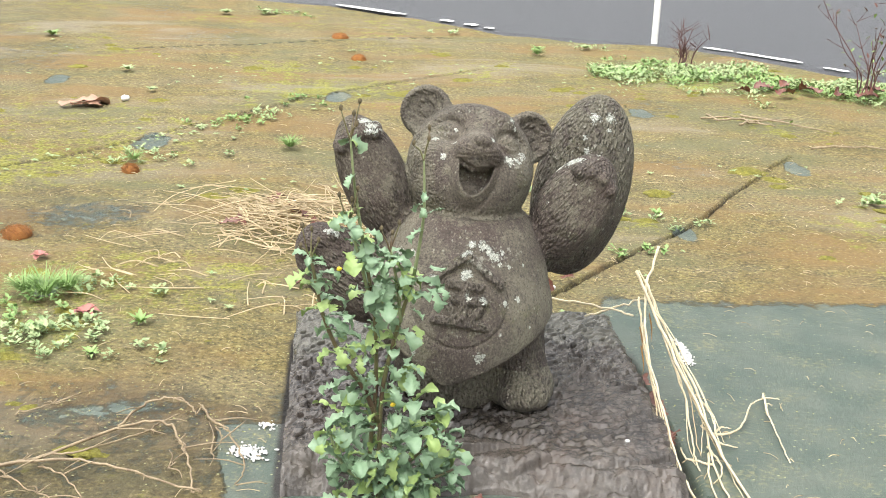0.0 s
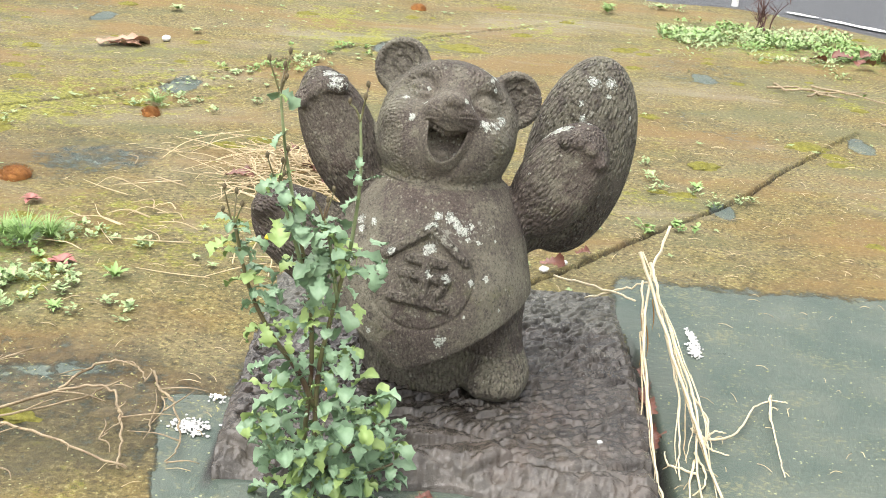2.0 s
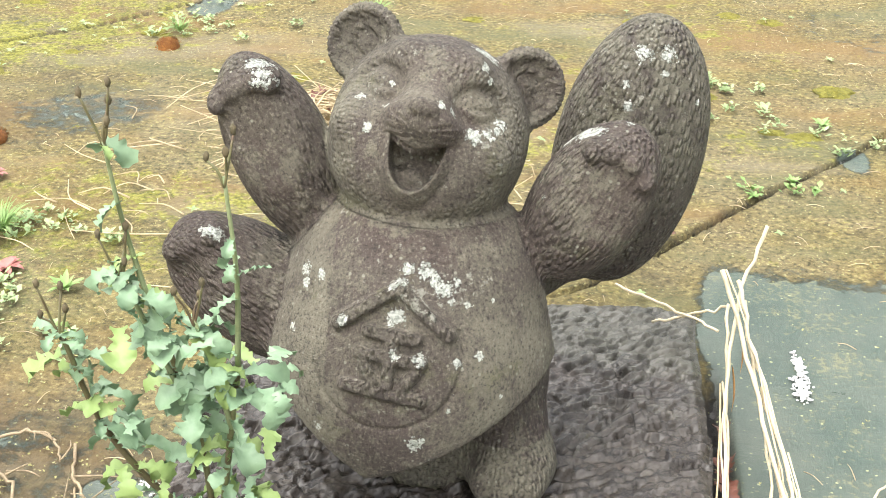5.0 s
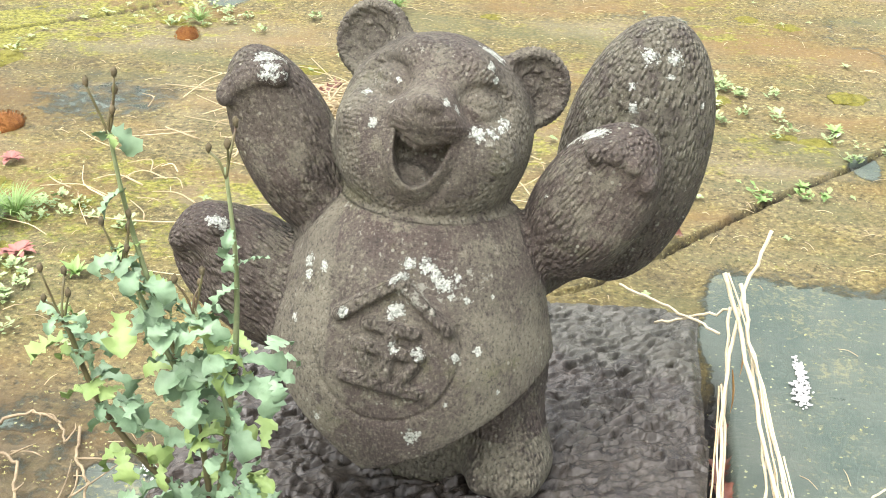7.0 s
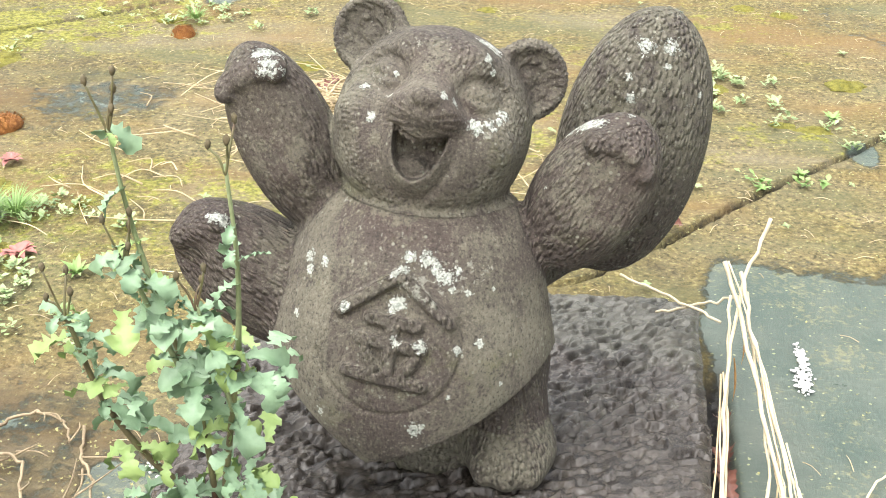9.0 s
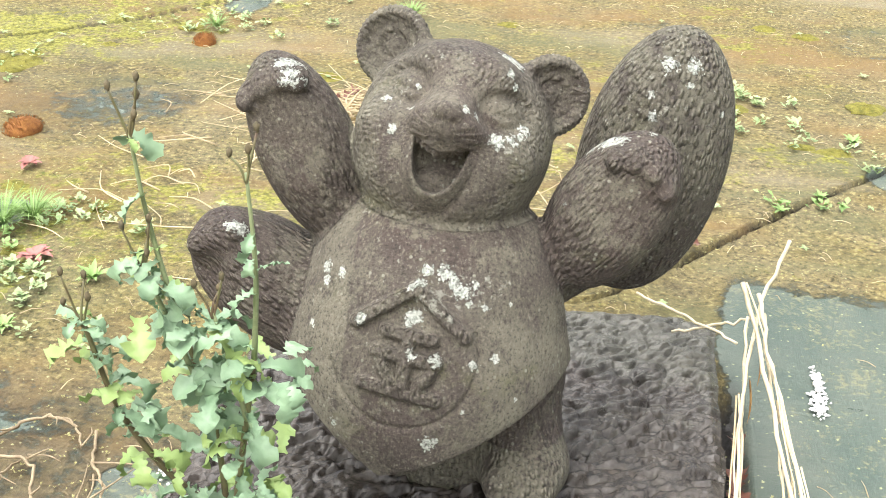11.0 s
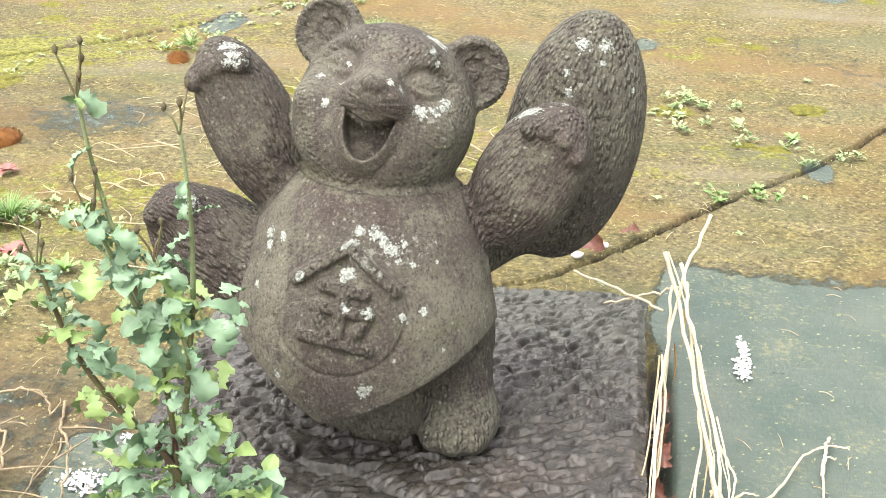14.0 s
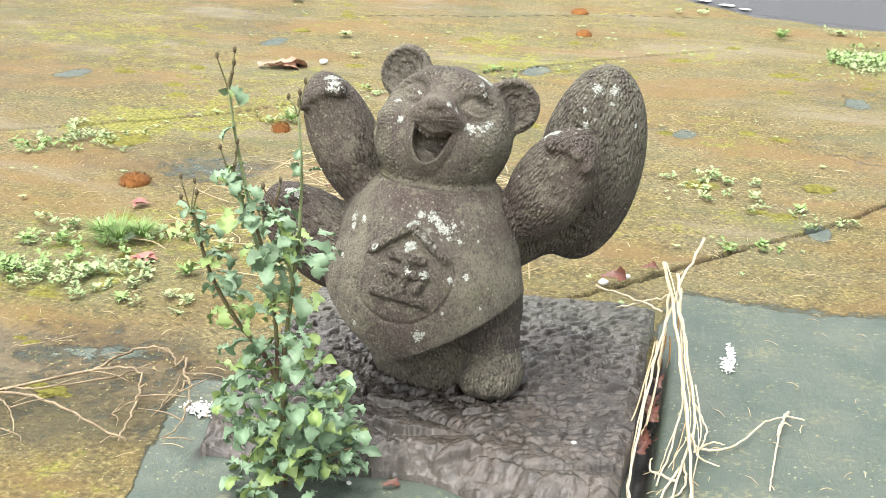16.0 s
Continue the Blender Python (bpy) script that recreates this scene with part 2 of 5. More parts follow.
def scatter_noise(x, y, seed, size, octaves=3):
    """Value noise at the points x, y, with features of that size in metres, in -1..1."""
    rng = np.random.default_rng(seed)
    tab = rng.uniform(-1, 1, (256, 256))
    out, amp, tot = np.zeros_like(x), 1.0, 0.0
    for o in range(octaves):
        u, v = x / size * 2 ** o + 37.3 * o, y / size * 2 ** o + 11.7 * o
        i, j = np.floor(u).astype(int), np.floor(v).astype(int)
        a, b = u - i, v - j
        a, b = a * a * (3 - 2 * a), b * b * (3 - 2 * b)
        q = (tab[i % 256, j % 256] * (1 - a) * (1 - b) + tab[(i + 1) % 256, j % 256] * a * (1 - b)
             + tab[i % 256, (j + 1) % 256] * (1 - a) * b + tab[(i + 1) % 256, (j + 1) % 256] * a * b)
        out += amp * q
        tot += amp
        amp *= 0.5
    return out / tot


def near_line(x, y, pts):
    """Distance from the points x, y to a polyline."""
    best = np.full(x.shape, 1e9)
    for (ax, ay), (bx, by) in zip(pts[:-1], pts[1:]):
        dx, dy = bx - ax, by - ay
        t = np.clip(((x - ax) * dx + (y - ay) * dy) / (dx * dx + dy * dy), 0, 1)
        best = np.minimum(best, np.hypot(x - ax - t * dx, y - ay - t * dy))
    return best


# ---- ground: one sheet, mossy paving with bare wet concrete, reaching the horizon ----
def far(x, y, *rest):
    """Places behind the statue, drawn out a little with the distance."""
    k = max(0.0, y - 0.8)
    return (x - 0.012 * k, y + 0.065 * k, *rest)


CRACK_A = [(1.6, 2.75), (1.30, 2.30), (1.10, 1.99), (1.01, 1.83), (0.88, 1.64), (0.78, 1.53), (0.672, 1.41), (0.545, 1.255), (0.385, 1.05), (0.27, 0.92), (0.20, 0.84), (0.0, 0.78)]
CRACK_B = [far(*p) for p in ((-2.2, 1.75), (-1.5, 2.19), (-1.05, 2.65), (-0.71, 3.13), (-0.37, 3.52), (0.0, 3.89), (0.5, 4.3))]
CRACK_C = [far(*p) for p in ((-1.4, 4.6), (-0.4, 5.0), (0.4, 5.3))]


def sstep(v, lo, hi):
    t = np.clip((v - lo) / (hi - lo), 0, 1)
    return t * t * (3 - 2 * t)


def ground_height(x, y):
    close = (1 - sstep(y, 1.9, 2.3)) * (1 - sstep(np.abs(x), 1.3, 1.6))
    h = 0.008 * scatter_noise(x, y, 5, 0.40, 3) + 0.004 * close * scatter_noise(x, y, 6, 0.06, 2)
    sheet = sstep(x, 0.46, 0.52) * sstep(-y, -1.04, -0.94) * sstep(y, -3, -2.5) * sstep(-x, -3.5, -3.0)
    h = h * (1 - 0.8 * sheet)
    wob = 0.02 * scatter_noise(x, y, 8, 0.12, 2)
    for line, wide, deep in ((CRACK_A, 0.010, 0.045), (CRACK_B, 0.014, 0.02), (CRACK_C, 0.01, 0.01)):
        d = near_line(x + wob, y + wob, line)
        h = h + 0.005 * np.exp(-(d / 0.03) ** 2) - deep * (1 - sstep(d, 0.002, wide))
    # narrow trench beside the plinth
    trench = (1 - sstep(np.abs(x - 0.480), 0.014, 0.028)) * sstep(y, -0.3, -0.2) * sstep(-y, -0.62, -0.5)
    far = 1 - sstep(np.hypot(x, y - 2), 8, 12)
    return (h - 0.03 * trench) * far


gx = np.concatenate([[-600, -200, -60, -20, -8, -4], np.arange(-2.6, -1.6, 0.03), np.arange(-1.6, 1.7, 0.011), np.arange(1.7, 3.2, 0.03), [4, 8, 20, 60, 200, 600]])
gy = np.concatenate([[-600, -200, -60, -20, -8, -4, -2, -1.2], np.arange(-0.6, 2.3, 0.011), np.arange(2.3, 7.0, 0.03), [8, 12, 20, 60, 200, 600]])
GX, GY = np.meshgrid(gx, gy)
GZ = ground_height(GX, GY)
nx_, ny_ = len(gx), len(gy)
idx = np.arange(nx_ * ny_).reshape(ny_, nx_)
quads = np.stack([idx[:-1, :-1], idx[:-1, 1:], idx[1:, 1:], idx[1:, :-1]], -1).reshape(-1, 4)
me = bpy.data.meshes.new("ground")
me.vertices.add(nx_ * ny_)
me.vertices.foreach_set("co", np.stack([GX, GY, GZ], -1).ravel())
me.loops.add(len(quads) * 4)
me.loops.foreach_set("vertex_index", quads.ravel())
me.polygons.add(len(quads))
me.polygons.foreach_set("loop_start", np.arange(0, len(quads) * 4, 4))
me.polygons.foreach_set("use_smooth", np.ones(len(quads), bool))
me.update()
me.validate()


def attribute(me, name, values):
    a = me.attributes.new(name, "FLOAT", "POINT")
    a.data.foreach_set("value", np.asarray(values, dtype=np.float32).ravel())


wx = GX + 0.06 * scatter_noise(GX, GY, 21, 0.25, 3)
wy = GY + 0.06 * scatter_noise(GX, GY, 22, 0.25, 3)
sheet = sstep(wx, 0.44, 0.5) * sstep(-wy, -1.08, -0.9) * sstep(-wx, -3.2, -2.9) * sstep(wy, -1.3, -1.0)
vx = GX + 0.018 * scatter_noise(GX, GY, 23, 0.10, 2)
vy = GY + 0.018 * scatter_noise(GX, GY, 24, 0.10, 2)
lean = 0.25 * np.clip(-0.05 - GY, 0, 0.3)
front = sstep(vx, -0.525 + lean, -0.495 + lean) * sstep(-vy, -0.17, -0.13) * sstep(-wx, -3.2, -2.9) * sstep(wy, -1.3, -1.0)
puddle = 0.75 * np.exp(-(((wx + 0.80) / 0.22) ** 2 + ((wy - 0.17 - 0.3 * (wx + 0.8)) / 0.07) ** 2)) + 0.6 * np.exp(-(((wx + 1.1) / 0.25) ** 2 + ((wy - 1.7) / 0.25) ** 2))
slick = 0.36 * sstep(scatter_noise(GX, GY, 31, 0.9, 3), 0.1, 0.5)
bare = np.maximum.reduce([sheet, front, puddle, slick])
for bx, by, bw, bh in (far(*q) for q in ((0.90, 1.57, 0.045, 0.07), (1.60, 2.45, 0.05, 0.09), (0.44, 2.63, 0.05, 0.08), (-1.04, 2.64, 0.07, 0.12), (-1.64, 3.77, 0.06, 0.12), (-2.23, 2.79, 0.06, 0.1), (-1.10, 0.98, 0.05, 0.06), (1.16, 3.36, 0.06, 0.10), (-0.29, 3.52, 0.06, 0.12))):
    bare = np.maximum(bare, 1.3 * np.exp(-(((wx - bx) / bw) ** 2 + ((wy - by) / bh) ** 2) ** 2))
bare = np.clip(bare, 0, 1)
attribute(me, "bare", bare)
gap_dirt_shade = np.zeros_like(GX)
wob = 0.02 * scatter_noise(GX, GY, 8, 0.12, 2)
for line, wide in ((CRACK_A, 0.0105), (CRACK_B, 0.011), (CRACK_C, 0.010)):
    gap_dirt_shade = np.maximum(gap_dirt_shade, (1 - sstep(near_line(GX + wob, GY + wob, line), wide * 0.5, wide * 1.1)) * sstep(scatter_noise(GX, GY, 9, 0.2, 2), -0.9, -0.3))
gap_dirt_shade = np.maximum(gap_dirt_shade, (1 - sstep(np.abs(GX - 0.480), 0.016, 0.026)) * sstep(GY, -0.2, -0.1) * sstep(-GY, -0.66, -0.5))
# flat dark line along the slab's left side, painted as a gap's shade
gap_dirt_shade = np.maximum(gap_dirt_shade, (1 - sstep(np.abs(GX + 0.374), 0.006, 0.014)) * sstep(GY, -0.25, -0.15) * sstep(-GY, -0.72, -0.6))
attribute(me, "gap_dirt_shade", gap_dirt_shade)
attribute(me, "damp", np.exp(-(((wx + 0.75) / 0.40) ** 2 + ((wy - 0.05) / 0.35) ** 2) ** 2) + 0.55 * np.exp(-(((wx + 1.25) / 0.4) ** 2 + ((wy - 1.75) / 0.35) ** 2) ** 2) + 0.45 * sstep(-wx, 1.2, 2.2) * sstep(wy, 1.8, 2.6))
moss = 0.32 + 0.5 * scatter_noise(GX, GY, 41, 0.55, 4) + 0.25 * np.exp(-(near_line(GX, GY, CRACK_B) / 0.2) ** 2)
attribute(me, "moss", np.clip(moss * (1 - bare), 0, 1))
strip = np.exp(-((GY - (5.0 - 0.32 * GX)) / 0.40) ** 2) * sstep(GX, 0.8, 1.5)
patch = np.exp(-(((GX + 1.15) / 0.3) ** 2 + ((GY - 0.85) / 0.35) ** 2))
attribute(me, "green", np.clip(strip + 0.6 * patch, 0, 1))
me.materials.append(M_GROUND)
ground = tagged(new("ground", me), "mossy brown paving with bare wet concrete patches and cracks", "ground", kind="structure")

# ---- road behind ----
ROAD_EDGE = [(-9.0, 8.9), (-3.0, 7.35), (-0.97, 6.62), (-0.3, 6.40), (0.3, 5.95), (0.78, 5.48), (1.3, 5.30), (1.88, 5.12), (2.41, 4.66), (2.75, 4.22), (3.4, 3.6), (6.0, 1.6), (9.0, -0.6)]
vs, fs = [], []
for k, (x, y) in enumerate(far(*p) for p in ROAD_EDGE):
    vs += [(x - 0.05, y - 0.08, -0.012), (x, y, 0.010), (x + 4.0, y + 6.5, 0.016)]
    if k:
        o = 3 * k - 3
        fs += [(o, o + 3, o + 4, o + 1), (o + 1, o + 4, o + 5, o + 2)]
road = tagged(new("road", thing_mesh("road", vs, fs, M_ROAD, False)), "dark grey wet asphalt road", "road", kind="structure")


# ---- plinth: rough hewn slab sunk into the ground ----
def flakes_of(x, y, long, wide, turn, seed):
    """Jittered cells of that size, turned: each one's sloping height, and the distance to the seam with the next."""
    rng = np.random.default_rng(seed)
    jit = rng.uniform(-0.42, 0.42, (128, 128, 2))
    slope = np.stack([rng.normal(0, 0.38, (128, 128)), rng.normal(-0.40, 0.42, (128, 128)), rng.normal(0, 0.003, (128, 128))], -1)
    u = (x * math.cos(turn) + y * math.sin(turn)) / long
    v = (-x * math.sin(turn) + y * math.cos(turn)) / wide
    i, j = np.floor(u).astype(int), np.floor(v).astype(int)
    d1, d2, h = np.full(x.shape, 9.0), np.full(x.shape, 9.0), np.zeros_like(x)
    for a in (-1, 0, 1):
        for b in (-1, 0, 1):
            k = jit[(i + a) % 128, (j + b) % 128]
            m = slope[(i + a) % 128, (j + b) % 128]
            qu, qv = u - (i + a + 0.5 + k[..., 0]), v - (j + b + 0.5 + k[..., 1])
            d = np.hypot(qu, qv)
            first = d < d1
            d2 = np.where(first, d1, np.minimum(d2, d))
            h = np.where(first, m[..., 0] * qu * wide + m[..., 1] * qv * wide + m[..., 2], h)
            d1 = np.where(first, d, d1)
    return h, (d2 - d1) * wide * 0.5


def plinth():
    x0, x1, y0, y1 = -0.365, 0.455, -0.185, 0.69
    nu, nv = 330, 350
    u = np.linspace(0, 1, nu)
    v = np.linspace(0, 1, nv)
    U, V = np.meshgrid(u, v)
    X = x0 + (x1 - x0) * U + 0.008 * fields((nv, nu), 3, (9, 9), 2)
    Y = y0 - 0.11 * np.clip((U - 0.55) / 0.45, 0, 1) * (1 - V) + (y1 - y0) * V + 0.008 * fields((nv, nu), 4, (9, 9), 2)
    Z = 0.080 + 0.007 * fields((nv, nu), 1, (6, 6), 3)
    near = 1 - sstep(V + 0.10 * fields((nv, nu), 15, (4, 7), 2), 0.16, 0.30)
    # overlapping hewn flakes, low towards the back edge of each
    tilt, seam = flakes_of(X, Y, 0.036, 0.024, 0.45, 7)
    small, nick = flakes_of(X, Y, 0.019, 0.013, 0.75, 8)
    depth = (0.72 + 0.28 * sstep(fields((nv, nu), 12, (5, 5), 2), -0.5, 0.2)) * (1 - 0.5 * sstep(V, 0.55, 0.95))
    Z += (0.66 * tilt + 0.46 * small) * depth * (1 - 0.7 * near)
    # single chisel cuts
    rng = np.random.default_rng(7)
    bites = np.zeros_like(Z)
    for _ in range(1300):
        cu, cv = rng.uniform(0.01, 0.99), rng.uniform(0.12, 0.99)
        i0, j0 = int(cv * nv), int(cu * nu)
        w = (slice(max(0, i0 - 14), i0 + 14), slice(max(0, j0 - 14), j0 + 14))
        a = rng.normal(0.75, 0.25)
        lu, lv = rng.uniform(0.010, 0.022), rng.uniform(0.005, 0.009)
        qx, qy = X[w] - (x0 + (x1 - x0) * cu), Y[w] - (y0 + (y1 - y0) * cv)
        su = (qx * math.cos(a) + qy * math.sin(a)) / lu
        sv = (-qx * math.sin(a) + qy * math.cos(a)) / lv
        wedge = np.clip(1 - su * su, 0, 1) * np.where(sv > 0, np.clip(1 - sv * 3.5, 0, 1), np.clip(1 + sv, 0, 1))
        bites[w] = np.minimum(bites[w], -rng.uniform(0.006, 0.013) * wedge)
    Z += bites
    # broken lumps along the front
    lump, rift = flakes_of(X, Y, 0.15, 0.075, -0.25, 9)
    Z += near * (0.26 * lump - 0.005 * (1 - sstep(rift, 0.0, 0.010)) + 0.008 * fields((nv, nu), 14, (14, 22), 4, 0.65) + 0.10 * small)
    Z -= 0.045 * (1 - sstep(V + 0.035 * fields((nv, nu), 9, (3, 12), 3), 0.0, 0.085))
    Z -= 0.010 * (1 - V) ** 3
    soft = np.pad(Z, 1, mode="edge")
    Z = 0.4 * Z + 0.15 * (soft[:-2, 1:-1] + soft[2:, 1:-1] + soft[1:-1, :-2] + soft[1:-1, 2:])
    # mask for the painted recess shade: full in cuts, weaker along seams
    pit_shade = np.maximum(np.clip(-bites / 0.008, 0, 1), 0.8 * (1 - near) * depth * (1 - sstep(np.minimum(seam, 1.6 * nick), 0.0, 0.0045)))
    film = sstep(V + 0.25 * fields((nv, nu), 16, (4, 4), 3) - 0.15 * U, 0.42, 0.75)
    edge = np.minimum(np.minimum(U, 1 - U) * (x1 - x0), np.minimum(V, 1 - V) * (y1 - y0))
    Z -= 0.012 * (1 - sstep(edge, 0.0, 0.02))
    verts = [tuple(p) for p in np.stack([X, Y, Z], -1).reshape(-1, 3)]
    I = np.arange(nu * nv).reshape(nv, nu)
    faces = [tuple(f) for f in np.stack([I[:-1, :-1], I[:-1, 1:], I[1:, 1:], I[1:, :-1]], -1).reshape(-1, 4)]
    ring = list(I[0, :]) + list(I[1:, -1]) + list(I[-1, -2::-1]) + list(I[-2:0:-1, 0])
    base = len(verts)
    for k in ring:
        x, y, z = verts[k]
        verts.append((x * 1.004, y, -0.08))
    for k in range(len(ring)):
        m = (k + 1) % len(ring)
        faces.append((ring[k], base + k, base + m, ring[m]))
    me = thing_mesh("stone_plinth", verts, faces, M_SLAB)
    pad = np.zeros(len(ring))
    attribute(me, "pit_shade", np.concatenate([pit_shade.ravel(), pad]))
    attribute(me, "film", np.concatenate([film.ravel(), pad]))
    return me


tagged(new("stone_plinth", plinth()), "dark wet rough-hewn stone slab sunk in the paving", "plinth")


# ---- statue: carved bear as one skin round blended solids ----
def unit(v):
    v = np.asarray(v, float)
    return v / np.linalg.norm(v)


def egg(P, c, axis, side, r):
    """Signed distance (near enough) to an ellipsoid; axis is its long way, side its second; r = half sizes along axis, side and the rest."""
    a = unit(axis)
    s = unit(np.asarray(side, float) - np.dot(side, a) * a)
    t = np.cross(a, s)
    q = P - np.asarray(c)
    k = np.stack([q @ a, q @ s, q @ t], -1) / np.asarray(r)
    k0 = np.linalg.norm(k, axis=-1)
    k1 = np.linalg.norm(k / np.asarray(r), axis=-1)
    return k0 * (k0 - 1) / np.maximum(k1, 1e-6)


def rod(P, a, b, ra, rb=None):
    a, b = np.asarray(a, float), np.asarray(b, float)
    rb = ra if rb is None else rb
    t = np.clip(((P - a) @ (b - a)) / np.dot(b - a, b - a), 0, 1)
    return np.linalg.norm(P - a - t[..., None] * (b - a), axis=-1) - (ra + (rb - ra) * t)


def blend(a, b, k):
    h = np.clip(0.5 + 0.5 * (b - a) / k, 0, 1)
    return b + (a - b) * h - k * h * (1 - h)


def carve(a, b, k):
    return -blend(-a, b, k)


HEAD = np.array([0.022, 0.215, 0.595])
HR = unit((0.98, -0.045, -0.205))
HF = unit(np.array([-0.02, -0.94, 0.32]) - np.dot((0.02, -0.94, 0.33), HR) * HR)
HU = np.cross(HF, HR)


def face(r, u, f):
    """A point of the head: to the right, up and forward in its own frame."""
    return HEAD + r * HR + u * HU + f * HF


EM = np.array([-0.002, -0.022, 0.380])
EA = unit((1.0, 0.12, 0.0))
EN = unit((0.0, -0.94, 0.34))
EB = np.cross(EN, EA) * -1.0
EB = EB if EB[2] > 0 else -EB


# centre, long way, second way and half sizes of the limbs
ARM_A = ((-0.184, 0.19, 0.560), (-0.40, 0, 0.92), (1, 0, 0.3), (0.152, 0.072, 0.07))
ARM_B = ((0.246, 0.185, 0.508), (0.50, 0, 0.86), (1, 0, -0.6), (0.132, 0.080, 0.072))
LEG = ((-0.226, 0.17, 0.350), (-0.78, 0.0, 0.62), (0.62, 0, 0.78), (0.138, 0.086, 0.09))
TAIL = ((0.300, 0.39, 0.502), (0.17, 0.0, 0.98), (1, 0, -0.2), (0.220, 0.113, 0.085))


def body_skin(P):
    d = egg(P, (-0.002, 0.165, 0.255), (0.10, 0, 1), (1, 0, 0), (0.240, 0.202, 0.205))
    return blend(d, egg(P, (0.01, 0.185, 0.42), (0, 0, 1), (1, 0, 0), (0.115, 0.150, 0.135)), 0.06)


def statue(P):
    x, y, z = P[..., 0], P[..., 1], P[..., 2]
    body = body_skin(P)
    # bib: a thicker layer over chest and belly that ends in a point
    hem = 0.180 + np.where(x > -0.035, 0.40 * (x + 0.035) + 0.25 * np.maximum(x + 0.035, 0) ** 2, 0.74 * (-0.035 - x))
    bib = np.maximum(body - 0.014, (hem - z) * 0.85)
    inner = egg(P, (0.012, 0.232, 0.275), (0.12, 0, 1), (1, 0, 0), (0.185, 0.200, 0.188))
    body = np.where(z > 0.34, body, np.maximum(body, inner - 0.12 * np.maximum(z - 0.26, 0)))
    bib = np.maximum(bib, np.where(x > 0, y - 0.135 - 0.25 * np.maximum(z - 0.33, 0), y - 0.20))
    # legs and support
    low = egg(P, (0.02, 0.22, 0.110), (1, 0, 0), (0, 1, 0), (0.15, 0.13, 0.12))
    stand = rod(P, (0.12, 0.17, 0.22), (0.150, 0.125, 0.125), 0.080, 0.060)
    foot = egg(P, (0.152, 0.110, 0.118), (0.1, -1, 0), (1, 0.1, 0), (0.068, 0.066, 0.056))
    d = blend(body, low, 0.04)
    d = blend(d, blend(stand, foot, 0.03), 0.02)
    for k in (-1, 0, 1):
        d = blend(d, egg(P, (0.152 + 0.034 * k, 0.062 + 0.010 * k * k, 0.108), (0, -1, 0.1), (1, 0, 0), (0.03, 0.019, 0.026)), 0.014)
    d = np.minimum(d, bib)
    # raised disc edge and strokes on the bib
    q = P - EM
    a, b, f = q @ EA, q @ EB, q @ EN
    rad = np.hypot(a + 0.004, b + 0.012)
    groove = np.maximum(np.maximum(np.abs(rad - 0.100) - 0.0022, np.abs(bib) - 0.0035), np.where(b - 0.25 * a > 0.0, 1.0, -1.0))
    d = carve(d, groove, 0.004)
    strokes = (((0.012, 0.078), (-0.070, 0.030)), ((0.012, 0.078), (0.078, 0.014)), ((-0.028, 0.022), (0.034, 0.011)),
               ((-0.040, -0.006), (0.040, -0.020)), ((0.004, 0.018), (-0.006, -0.055)), ((-0.034, -0.022), (-0.024, -0.042)),
               ((0.032, -0.034), (0.016, -0.052)), ((-0.060, -0.050), (0.040, -0.070)))
    ink = np.full(x.shape, 9.0)
    for (a0, b0), (a1, b1) in strokes:
        t = np.clip(((a - a0) * (a1 - a0) + (b - b0) * (b1 - b0)) / ((a1 - a0) ** 2 + (b1 - b0) ** 2), 0, 1)
        ink = np.minimum(ink, np.hypot(a - a0 - t * (a1 - a0), b - b0 - t * (b1 - b0)))
    d = np.where(f > -0.06, d - 0.012 * sstep(0.0085 - ink, -0.003, 0.003), d)
    # raised arms
    arm = egg(P, *ARM_A)
    arm = carve(arm, egg(P, (-0.212, 0.084, 0.62), (-0.38, 0.1, 0.92), (1, 0, 0.3), (0.075, 0.055, 0.036)), 0.05)
    for k in range(4):
        arm = blend(arm, egg(P, (-0.262 + 0.025 * k, 0.152, (0.645, 0.667, 0.680, 0.680)[k]), (0, -0.8, -0.5), (1, 0, 0), (0.022, 0.014, 0.014)), 0.014)
    d = blend(d, arm, 0.012)
    arm = egg(P, *ARM_B)
    arm = carve(arm, egg(P, (0.285, 0.084, 0.545), (0.5, 0.1, 0.86), (1, 0, -0.6), (0.06, 0.055, 0.036)), 0.045)
    for k in range(4):
        arm = blend(arm, egg(P, ((0.246, 0.274, 0.300, 0.318)[k], 0.142, (0.606, 0.606, 0.592, 0.566)[k]), (0.15, -0.8, -0.5), (1, 0, -0.3), (0.019, 0.0125, 0.0115)), 0.014)
    d = blend(d, arm, 0.012)
    # kicked-up leg
    leg = egg(P, *LEG)
    leg = blend(leg, egg(P, (-0.290, 0.150, 0.397), (-0.4, 0, 0.9), (0, 1, 0), (0.076, 0.055, 0.055)), 0.03)
    leg = carve(leg, egg(P, (-0.322, 0.070, 0.40), (-0.4, 0, 0.9), (0, 1, 0), (0.05, 0.045, 0.036)), 0.03)
    for k in range(3):
        leg = blend(leg, egg(P, (-0.332 + 0.028 * k, 0.125, 0.428 + 0.013 * k), (0, -0.9, 0.2), (1, 0, 0), (0.024, 0.016, 0.016)), 0.018)
    d = blend(d, leg, 0.02)
    # big upright tail
    tail = egg(P, *TAIL)
    tail = blend(tail, rod(P, (0.26, 0.38, 0.375), (0.08, 0.27, 0.29), 0.045, 0.05), 0.04)
    d = blend(d, tail, 0.008)
    # head
    head = egg(P, face(0, -0.006, 0), HR, HU, (0.138, 0.136, 0.133))
    head = blend(head, egg(P, face(0, -0.050, 0.045), HR, HU, (0.108, 0.080, 0.088)), 0.05)
